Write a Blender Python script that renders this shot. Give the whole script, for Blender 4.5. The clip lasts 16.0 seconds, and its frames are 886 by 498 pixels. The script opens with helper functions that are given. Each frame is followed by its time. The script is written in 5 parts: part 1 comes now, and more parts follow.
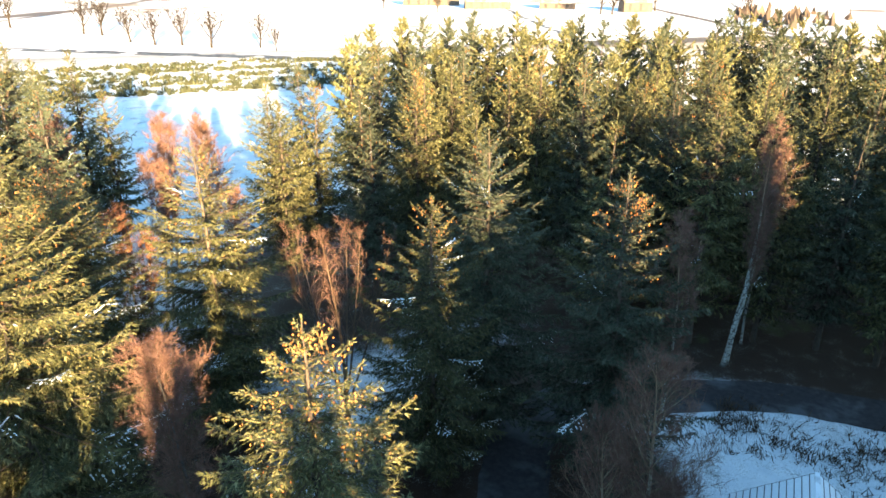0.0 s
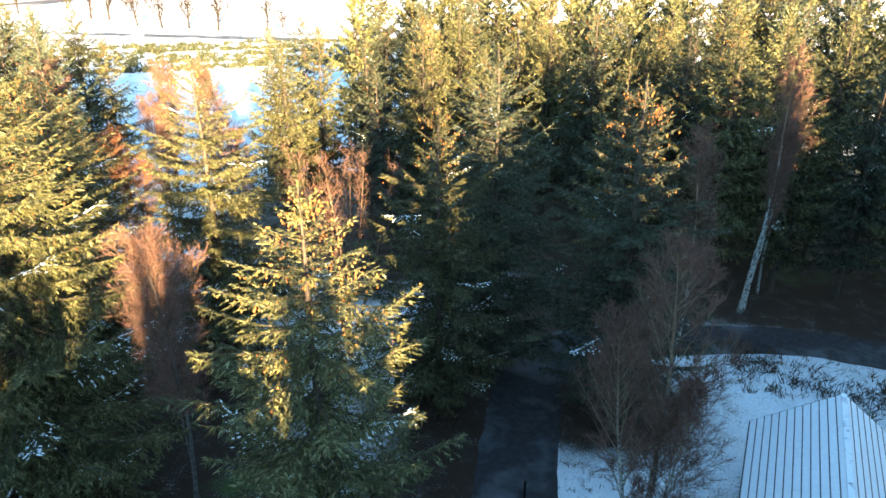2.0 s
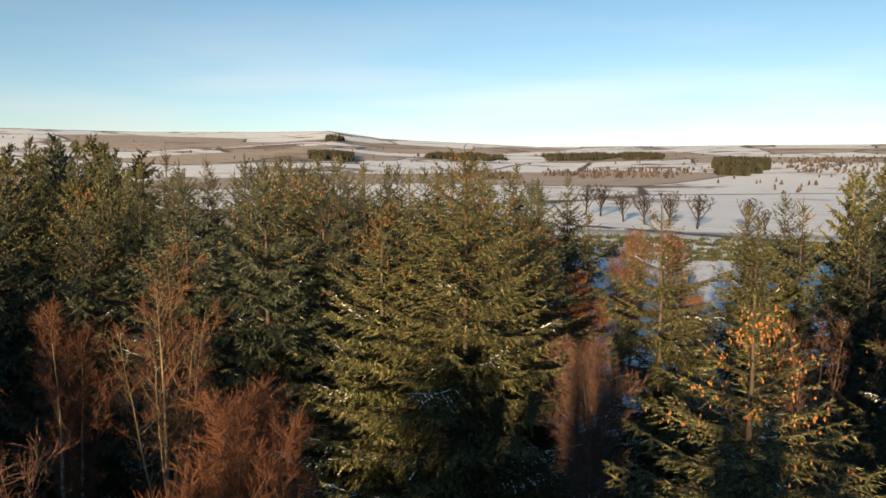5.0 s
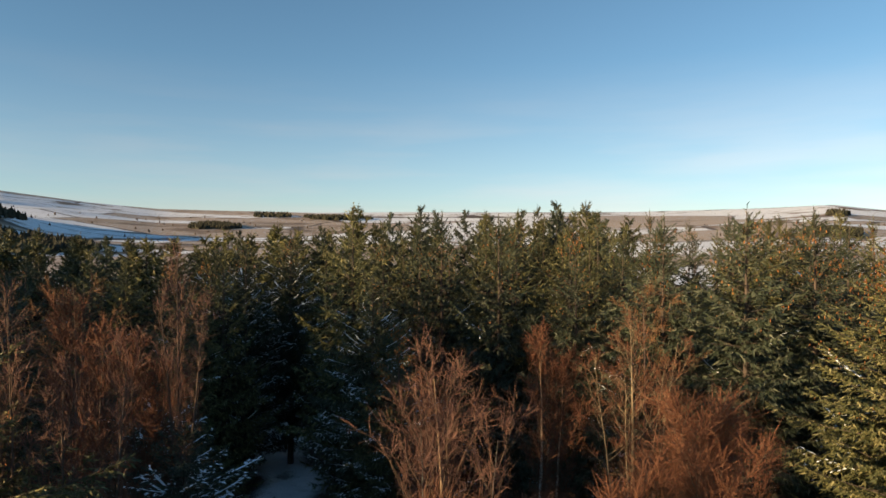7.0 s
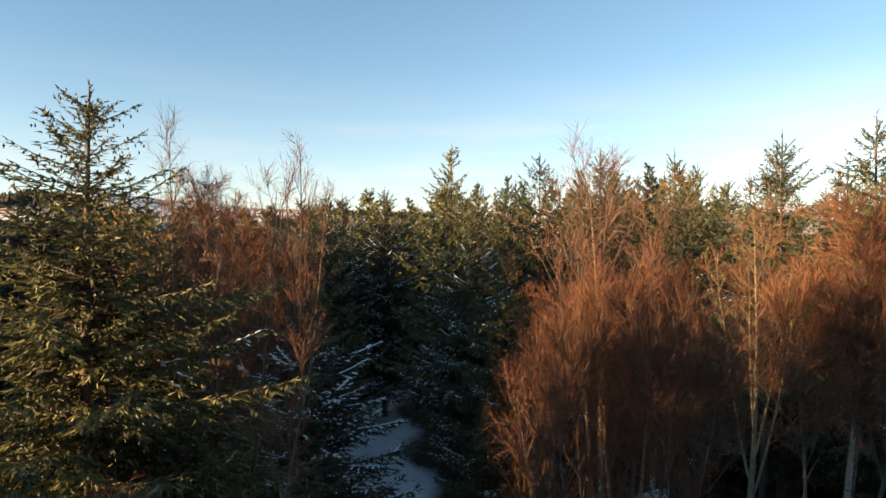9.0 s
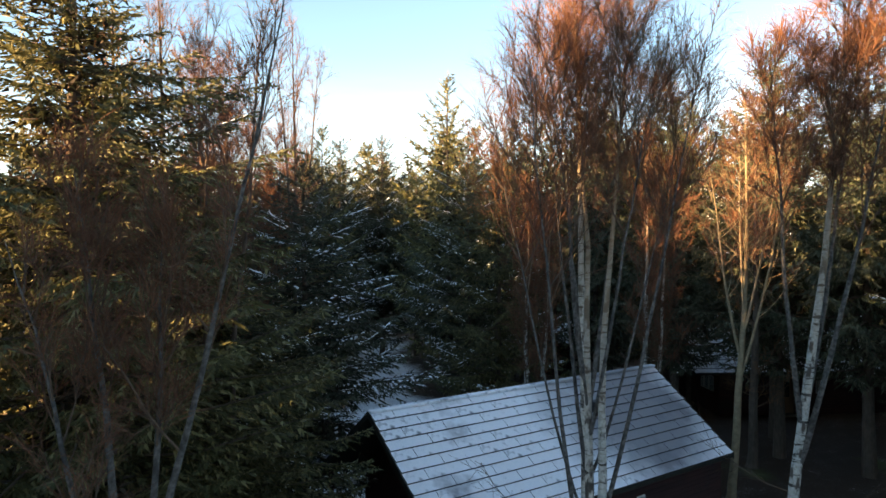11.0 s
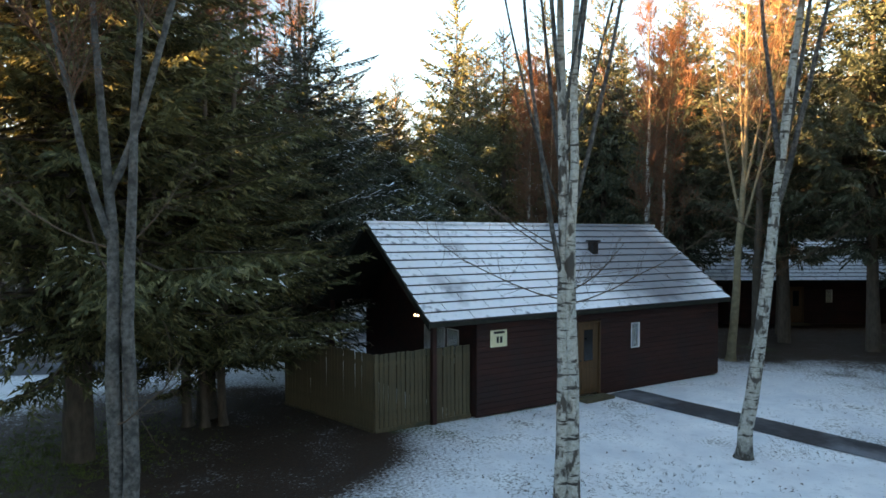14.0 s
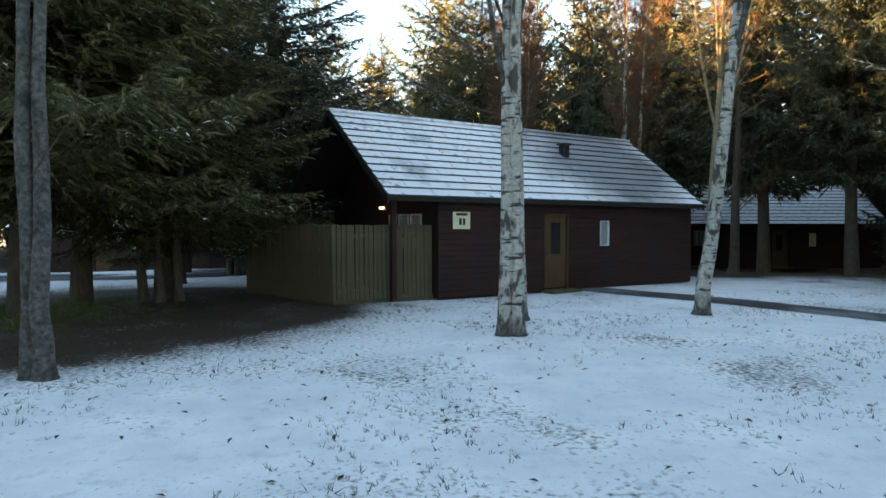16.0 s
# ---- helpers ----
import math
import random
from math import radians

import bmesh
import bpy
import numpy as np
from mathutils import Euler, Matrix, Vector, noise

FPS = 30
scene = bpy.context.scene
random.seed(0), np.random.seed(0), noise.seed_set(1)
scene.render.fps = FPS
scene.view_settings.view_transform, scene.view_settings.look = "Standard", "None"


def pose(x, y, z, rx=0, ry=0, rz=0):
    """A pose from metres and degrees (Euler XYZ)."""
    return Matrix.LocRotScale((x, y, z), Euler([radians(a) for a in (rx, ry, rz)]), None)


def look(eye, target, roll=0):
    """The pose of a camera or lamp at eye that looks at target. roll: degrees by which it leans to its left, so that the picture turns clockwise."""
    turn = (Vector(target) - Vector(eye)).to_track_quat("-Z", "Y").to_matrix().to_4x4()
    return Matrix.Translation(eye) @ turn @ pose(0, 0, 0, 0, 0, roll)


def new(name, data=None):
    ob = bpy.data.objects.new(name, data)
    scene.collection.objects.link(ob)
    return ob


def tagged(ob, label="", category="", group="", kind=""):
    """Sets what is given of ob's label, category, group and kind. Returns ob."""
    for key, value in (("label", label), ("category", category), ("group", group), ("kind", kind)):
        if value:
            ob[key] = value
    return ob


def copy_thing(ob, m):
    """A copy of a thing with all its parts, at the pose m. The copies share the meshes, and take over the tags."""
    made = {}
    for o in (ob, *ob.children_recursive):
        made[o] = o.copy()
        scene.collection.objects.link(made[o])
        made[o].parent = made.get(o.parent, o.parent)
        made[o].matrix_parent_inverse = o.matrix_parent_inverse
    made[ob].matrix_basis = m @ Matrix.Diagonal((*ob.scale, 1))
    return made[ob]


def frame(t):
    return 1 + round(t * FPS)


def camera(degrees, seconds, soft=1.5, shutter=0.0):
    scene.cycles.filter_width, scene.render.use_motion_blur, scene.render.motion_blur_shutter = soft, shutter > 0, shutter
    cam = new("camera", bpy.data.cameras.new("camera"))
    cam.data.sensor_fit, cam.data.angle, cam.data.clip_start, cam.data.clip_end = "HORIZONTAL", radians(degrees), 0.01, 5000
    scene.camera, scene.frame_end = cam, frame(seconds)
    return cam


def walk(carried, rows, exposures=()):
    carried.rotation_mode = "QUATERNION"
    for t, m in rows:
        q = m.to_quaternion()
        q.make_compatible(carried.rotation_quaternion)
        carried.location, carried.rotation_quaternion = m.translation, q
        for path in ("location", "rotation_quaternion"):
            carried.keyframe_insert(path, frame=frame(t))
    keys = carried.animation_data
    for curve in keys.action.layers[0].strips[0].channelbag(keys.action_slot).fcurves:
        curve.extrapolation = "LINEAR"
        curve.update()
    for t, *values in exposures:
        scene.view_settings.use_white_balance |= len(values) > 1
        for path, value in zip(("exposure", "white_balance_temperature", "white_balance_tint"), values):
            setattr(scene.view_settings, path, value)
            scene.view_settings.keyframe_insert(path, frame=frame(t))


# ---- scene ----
cam = camera(65.5, 16.0, soft=1.6)
# seconds, eye x y z, yaw, pitch
PATH = [
    (0, 0.165, 0.155, 24.703, 2.62, -22.75),
    (0.5, 0.135, 0.068, 23.576, 2.50, -22.65),
    (1, 0.194, 0.066, 22.548, 2.39, -22.75),
    (1.5, 0.203, 0.043, 21.679, 2.27, -22.93),
    (2, 0.188, 0.049, 20.884, 3.26, -23.07),
    (2.5, 0.190, 0.081, 20.521, 9.02, -21.64),
    (3, 0.262, 0.113, 20.158, 15.94, -18.92),
    (3.5, 0.312, 0.163, 19.786, 22.58, -16.09),
    (3.7, 0.311, 0.179, 19.600, 25.18, -14.89),
    (5.8, 0.296, 0.346, 17.651, 53.96, -0.76),
    (6, 0.294, 0.362, 17.466, 58.26, 0.14),
    (6.5, 0.329, 0.446, 17.172, 69.14, 0.21),
    (7, 0.353, 0.522, 16.839, 79.59, 0.04),
    (7.5, 0.467, 0.619, 16.290, 85.91, -0.11),
    (8, 0.508, 0.335, 15.303, 85.82, -0.03),
    (8.5, 0.297, -0.514, 14.304, 85.91, -0.01),
    (9, 0.233, -0.821, 13.314, 85.90, -0.08),
    (9.5, 0.241, -0.750, 12.269, 85.89, -0.26),
    (10, 0.277, -0.618, 11.171, 85.90, -0.49),
    (12.5, 0.655, -0.239, 6.657, 86.52, -0.47),
    (13, 0.776, -0.066, 5.960, 86.89, -0.56),
    (13.5, 0.961, 0.075, 5.269, 87.39, -0.82),
    (14, 0.923, 0.160, 4.438, 87.74, -1.12),
    (14.5, 0.854, 0.221, 3.523, 87.86, -1.48),
    (15, 0.782, 0.386, 2.846, 87.77, -1.49),
    (15.5, 0.766, 0.613, 2.233, 87.71, -1.59),
    (16, 0.775, 1.031, 1.692, 87.52, -1.70),
]
EXPOSURES = [  # seconds, stops, kelvin, tint
    (0.0, 3.35, 7000, 8), (2.0, 3.62, 7000, 8), (2.6, 2.85, 7100, 8), (3.5, 1.7, 7100, 9), (6.0, 1.0, 6600, 11), (8.0, 1.4, 7000, 12),
    (9.0, 1.88, 7600, 16), (10.0, 2.5, 8300, 20), (12.5, 3.35, 9200, 22), (14.0, 3.65, 10000, 21), (16.0, 3.8, 10500, 20),
]
walk(cam, [(t, pose(x, y, z, 90 + pitch, 0, yaw)) for t, x, y, z, yaw, pitch in PATH], EXPOSURES)

# ---- daylight: low winter sun from the south-south-east, clear sky ----
SUN_AZ, SUN_EL = 160.0, 10.0
to_sun = Vector((math.sin(radians(SUN_AZ)) * math.cos(radians(SUN_EL)), math.cos(radians(SUN_AZ)) * math.cos(radians(SUN_EL)), math.sin(radians(SUN_EL))))
world = bpy.data.worlds.new("world")
scene.world = world
world.use_nodes = True
wt = world.node_tree
sky = wt.nodes.new("ShaderNodeTexSky")
sky.sky_type, sky.sun_disc = "NISHITA", False
sky.sun_elevation, sky.sun_rotation = radians(SUN_EL), radians(SUN_AZ)
sky.air_density, sky.dust_density, sky.ozone_density, sky.altitude = 0.85, 0.05, 2.3, 200
sat = wt.nodes.new("ShaderNodeHueSaturation")
sat.inputs["Hue"].default_value, sat.inputs["Saturation"].default_value = 0.49, 1.04
wt.links.new(sky.outputs[0], sat.inputs["Color"])
# thin pale haze and cloud streaks low over the horizon
way = wt.nodes.new("ShaderNodeTexCoord")
sep_way = wt.nodes.new("ShaderNodeSeparateXYZ")
wt.links.new(way.outputs["Generated"], sep_way.inputs[0])
band = wt.nodes.new("ShaderNodeMapRange")
wt.links.new(sep_way.outputs[2], band.inputs[0])
band.inputs[1].default_value, band.inputs[2].default_value, band.inputs[3].default_value, band.inputs[4].default_value = 0.0, 0.26, 0.9, 0.0
flat = wt.nodes.new("ShaderNodeMapping")
flat.inputs["Scale"].default_value = (1.6, 1.6, 14.0)
wt.links.new(way.outputs["Generated"], flat.inputs[0])
wisp = wt.nodes.new("ShaderNodeTexNoise")
wisp.inputs["Scale"].default_value, wisp.inputs["Detail"].default_value = 1.6, 5.0
wt.links.new(flat.outputs[0], wisp.inputs["Vector"])
streak = wt.nodes.new("ShaderNodeMapRange")
wt.links.new(wisp.outputs[0], streak.inputs[0])
streak.inputs[1].default_value, streak.inputs[2].default_value, streak.inputs[3].default_value, streak.inputs[4].default_value = 0.42, 0.66, 0.35, 1.0
amount = wt.nodes.new("ShaderNodeMath")
amount.operation = "MULTIPLY"
wt.links.new(band.outputs[0], amount.inputs[0])
wt.links.new(streak.outputs[0], amount.inputs[1])
pale = wt.nodes.new("ShaderNodeHueSaturation")
pale.inputs["Saturation"].default_value, pale.inputs["Value"].default_value = 0.3, 0.98
wt.links.new(sky.outputs[0], pale.inputs["Color"])
blend = wt.nodes.new("ShaderNodeMix")
blend.data_type = "RGBA"
wt.links.new(amount.outputs[0], blend.inputs[0])
wt.links.new(sat.outputs[0], blend.inputs[6])
wt.links.new(pale.outputs[0], blend.inputs[7])
wt.links.new(blend.outputs[2], wt.nodes["Background"].inputs[0])
wt.nodes["Background"].inputs[1].default_value = 0.078
sun = new("sun", bpy.data.lights.new("sun", "SUN"))
sun.data.energy, sun.data.angle, sun.data.color = 5.0, radians(0.6), (1.0, 0.74, 0.42)
sun.matrix_world = look(to_sun * 200, (0, 0, 0))

rng = np.random.default_rng(7)


# ---- materials ----
def shader(name, rough=0.8, metal=0.0, spec=0.3):
    m = bpy.data.materials.new(name)
    m.use_nodes = True
    nt = m.node_tree
    b = nt.nodes["Principled BSDF"]
    b.inputs["Roughness"].default_value, b.inputs["Metallic"].default_value = rough, metal
    b.inputs["Specular IOR Level"].default_value = spec
    return m, nt, b


def node(nt, kind, **values):
    n = nt.nodes.new(kind)
    for key, value in values.items():
        n.inputs[key].default_value = value
    return n


def mix(nt, fac, a, b):
    n = nt.nodes.new("ShaderNodeMix")
    n.data_type = "RGBA"
    for socket, value in ((n.inputs[0], fac), (n.inputs[6], a), (n.inputs[7], b)):
        if hasattr(value, "is_linked"):
            nt.links.new(value, socket)
        else:
            socket.default_value = value if not isinstance(value, tuple) else (*value, 1)
    return n.outputs[2]


def ramp(nt, value, lo, hi):
    n = nt.nodes.new("ShaderNodeMapRange")
    nt.links.new(value, n.inputs[0])
    n.inputs[1].default_value, n.inputs[2].default_value = lo, hi
    return n.outputs[0]


def noise_tex(nt, scale, detail=4.0, coords="Object", stretch=None, rough=0.55):
    tc = nt.nodes.new("ShaderNodeTexCoord")
    out = tc.outputs[coords]
    if stretch:
        mp = nt.nodes.new("ShaderNodeMapping")
        mp.inputs["Scale"].default_value = stretch
        nt.links.new(out, mp.inputs[0])
        out = mp.outputs[0]
    n = node(nt, "ShaderNodeTexNoise", Scale=scale, Detail=detail, Roughness=rough)
    nt.links.new(out, n.inputs["Vector"])
    return n.outputs[0]


def bump(nt, b, height, strength, dist=0.02):
    n = node(nt, "ShaderNodeBump", Strength=strength, Distance=dist)
    nt.links.new(height, n.inputs["Height"])
    nt.links.new(n.outputs[0], b.inputs["Normal"])


def varied(name, c1, c2, scale, c3=None, scale2=None, rough=0.8, metal=0.0, spec=0.3, bumpy=0.0, stretch=None, island=0.0, coords="Object"):
    """Two colours by fine noise, a third by coarse stains, and a shift from piece to piece."""
    m, nt, b = shader(name, rough, metal, spec)
    n1 = noise_tex(nt, scale, coords=coords, stretch=stretch)
    col = mix(nt, ramp(nt, n1, 0.3, 0.7), c1, c2)
    if c3:
        n2 = noise_tex(nt, scale2, coords=coords)
        col = mix(nt, ramp(nt, n2, 0.5, 0.68), col, c3)
    if island:
        g = nt.nodes.new("ShaderNodeNewGeometry")
        h = node(nt, "ShaderNodeHueSaturation")
        mr = nt.nodes.new("ShaderNodeMapRange")
        nt.links.new(g.outputs["Random Per Island"], mr.inputs[0])
        mr.inputs[3].default_value, mr.inputs[4].default_value = 1 - island, 1 + island
        nt.links.new(mr.outputs[0], h.inputs["Value"])
        nt.links.new(col, h.inputs["Color"])
        col = h.outputs[0]
    nt.links.new(col, b.inputs["Base Color"])
    if bumpy:
        bump(nt, b, n1, bumpy)
    return m


def foliage(name, c1, c2, c3, tint=0.35):
    """Needles: two greens by tree-sized noise, shifted from sprig to sprig, some light through them."""
    m, nt, b = shader(name, 0.55, 0, 0.25)
    n1 = noise_tex(nt, 0.9, 3)
    col = mix(nt, ramp(nt, n1, 0.35, 0.65), c1, c2)
    g = nt.nodes.new("ShaderNodeNewGeometry")
    col = mix(nt, ramp(nt, g.outputs["Random Per Island"], 0.6, 1.0), col, c3)
    oi = nt.nodes.new("ShaderNodeObjectInfo")
    h = node(nt, "ShaderNodeHueSaturation")
    mr = nt.nodes.new("ShaderNodeMapRange")
    nt.links.new(oi.outputs["Random"], mr.inputs[0])
    mr.inputs[3].default_value, mr.inputs[4].default_value = 1 - tint, 1 + tint * 0.7
    nt.links.new(mr.outputs[0], h.inputs["Value"])
    nt.links.new(col, h.inputs["Color"])
    nt.links.new(h.outputs[0], b.inputs["Base Color"])
    tr = nt.nodes.new("ShaderNodeBsdfTranslucent")
    nt.links.new(h.outputs[0], tr.inputs[0])
    ms = node(nt, "ShaderNodeMixShader", Fac=0.18)
    nt.links.new(b.outputs[0], ms.inputs[1])
    nt.links.new(tr.outputs[0], ms.inputs[2])
    nt.links.new(ms.outputs[0], nt.nodes["Material Output"].inputs[0])
    return m


NEEDLES = foliage("spruce_needles", (0.05, 0.058, 0.026), (0.1, 0.097, 0.037), (0.27, 0.24, 0.112))
NEEDLES_BLUE = foliage("sitka_needles", (0.036, 0.049, 0.031), (0.065, 0.077, 0.044), (0.145, 0.147, 0.1))
CONES = varied("cones", (0.22, 0.085, 0.028), (0.34, 0.14, 0.04), 9, island=0.35)
# very dark brown: inside spruce crowns it also deepens the shade
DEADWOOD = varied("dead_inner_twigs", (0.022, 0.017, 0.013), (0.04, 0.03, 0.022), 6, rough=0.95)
BARK = varied("spruce_bark", (0.06, 0.045, 0.035), (0.12, 0.09, 0.07), 14, rough=0.95, bumpy=0.6, stretch=(1, 1, 0.3))
SNOWCAP = varied("branch_snow", (0.72, 0.77, 0.82), (0.85, 0.88, 0.9), 8, rough=0.6, bumpy=0.3)
LIMB = varied("pale_limbs", (0.18, 0.135, 0.085), (0.3, 0.235, 0.145), 7, rough=0.9, bumpy=0.4)
BOUGH = varied("brown_boughs", (0.07, 0.046, 0.034), (0.14, 0.09, 0.06), 7, rough=0.9, bumpy=0.3)
TWIGS = varied("russet_twigs", (0.115, 0.048, 0.027), (0.175, 0.073, 0.038), 0.8, island=0.35)
TWIGS_PURPLE = varied("purple_twigs", (0.125, 0.064, 0.049), (0.185, 0.096, 0.07), 0.8, island=0.35)
LARCH = varied("larch_twigs", (0.13, 0.065, 0.03), (0.2, 0.1, 0.045), 0.8, island=0.4)


def birch_bark():
    m, nt, b = shader("birch_bark", 0.8)
    band = noise_tex(nt, 5, 5, stretch=(0.6, 0.6, 3.2))
    patch = noise_tex(nt, 4.5, 5, stretch=(1.5, 1.5, 0.7))
    lich = noise_tex(nt, 18, 4)
    col = mix(nt, ramp(nt, lich, 0.35, 0.7), (0.52, 0.5, 0.45), (0.3, 0.29, 0.25))
    col = mix(nt, ramp(nt, band, 0.55, 0.63), col, (0.05, 0.042, 0.036))
    col = mix(nt, ramp(nt, patch, 0.52, 0.6), col, (0.08, 0.066, 0.056))
    # the white peels out into thin russet wood towards the top
    tc = nt.nodes.new("ShaderNodeTexCoord")
    sep = nt.nodes.new("ShaderNodeSeparateXYZ")
    nt.links.new(tc.outputs["Generated"], sep.inputs[0])
    col = mix(nt, ramp(nt, sep.outputs[2], 0.5, 0.8), col, (0.27, 0.18, 0.11))
    # rough black bark round the foot
    foot = nt.nodes.new("ShaderNodeMath")
    foot.operation = "MULTIPLY_ADD"
    nt.links.new(patch, foot.inputs[0])
    foot.inputs[1].default_value = 0.09
    nt.links.new(sep.outputs[2], foot.inputs[2])
    col = mix(nt, ramp(nt, foot.outputs[0], 0.075, 0.05), col, (0.05, 0.042, 0.036))
    nt.links.new(col, b.inputs["Base Color"])
    bump(nt, b, band, 0.5)
    return m


BIRCH = birch_bark()
GREYBARK = varied("grey_bark", (0.035, 0.032, 0.03), (0.16, 0.15, 0.135), 17, (0.035, 0.032, 0.029), 5.0, rough=0.9, bumpy=0.4)


# ---- building helpers ----
def mesh_np(name, verts, tris, mats):
    """A triangle mesh from arrays."""
    me = bpy.data.meshes.new(name)
    v, f = np.asarray(verts, np.float32).reshape(-1, 3), np.asarray(tris, np.int32).reshape(-1, 3)
    me.vertices.add(len(v))
    me.vertices.foreach_set("co", v.ravel())
    me.loops.add(len(f) * 3)
    me.loops.foreach_set("vertex_index", f.ravel())
    me.polygons.add(len(f))
    me.polygons.foreach_set("loop_start", np.arange(0, len(f) * 3, 3, dtype=np.int32))
    me.update(calc_edges=True)
    for mt in mats:
        me.materials.append(mt)
    return me


def soup(name, corners, mat):
    """A mesh of loose triangles from an (n, 3, 3) array of corners."""
    c = np.asarray(corners, np.float32).reshape(-1, 3, 3)
    return mesh_np(name, c.reshape(-1, 3), np.arange(len(c) * 3), [mat])


def child(name, me, parent, label="", kind="", m=None):
    ob = new(name, me)
    ob.parent = parent
    if m is not None:
        ob.matrix_basis = m
    return tagged(ob, label, kind=kind)


def thing(name, label, category, group="", m=None, kind=""):
    ob = new(name)
    ob.empty_display_size = 0.2
    if m is not None:
        ob.matrix_basis = m
    return tagged(ob, label, category, group, kind)


def bm_mesh(name, bm, mat):
    me = bpy.data.meshes.new(name)
    bm.to_mesh(me)
    bm.free()
    me.materials.append(mat)
    return me


def add_box(bm, x0, y0, z0, x1, y1, z1, bevel=0.0):
    r = bmesh.ops.create_cube(bm, size=1.0, matrix=Matrix.Translation(((x0 + x1) / 2, (y0 + y1) / 2, (z0 + z1) / 2)) @ Matrix.Diagonal((x1 - x0, y1 - y0, z1 - z0, 1)))
    if bevel:
        es = list({e for v in r["verts"] for e in v.link_edges})
        bmesh.ops.bevel(bm, geom=es, offset=bevel, segments=1, affect="EDGES")


def box(name, x0, y0, z0, x1, y1, z1, mat, parent, label="", bevel=0.008):
    bm = bmesh.new()
    add_box(bm, x0, y0, z0, x1, y1, z1, bevel)
    return child(name, bm_mesh(name, bm, mat), parent, label)


def tubes(paths, sides):
    """Tapered tubes: each path is (points, radii). Returns vertices and triangles."""
    vs, fs, base = [], [], 0
    ang = np.arange(sides) * 2 * np.pi / sides
    for pts, rad in paths:
        pts = np.asarray(pts, float)
        d = np.gradient(pts, axis=0)
        d /= np.linalg.norm(d, axis=1)[:, None] + 1e-9
        ref = np.where(np.abs(d[:, 2:3]) > 0.9, np.array([[1.0, 0, 0]]), np.array([[0, 0, 1.0]]))
        a = np.cross(d, ref)
        a /= np.linalg.norm(a, axis=1)[:, None] + 1e-9
        b = np.cross(d, a)
        ring = pts[:, None] + np.asarray(rad)[:, None, None] * (np.cos(ang)[None, :, None] * a[:, None] + np.sin(ang)[None, :, None] * b[:, None])
        vs.append(ring.reshape(-1, 3))
        n = len(pts)
        i = np.arange(n - 1)[:, None] * sides + np.arange(sides)[None]
        j = np.arange(n - 1)[:, None] * sides + (np.arange(sides)[None] + 1) % sides
        q = np.stack([i, j, j + sides, i, j + sides, i + sides], -1).reshape(-1, 3) + base
        fs.append(q)
        base += n * sides
    return np.concatenate(vs), np.concatenate(fs)


# ---- spruces ----
def unit(v):
    return v / (np.linalg.norm(v, axis=-1, keepdims=True) + 1e-9)


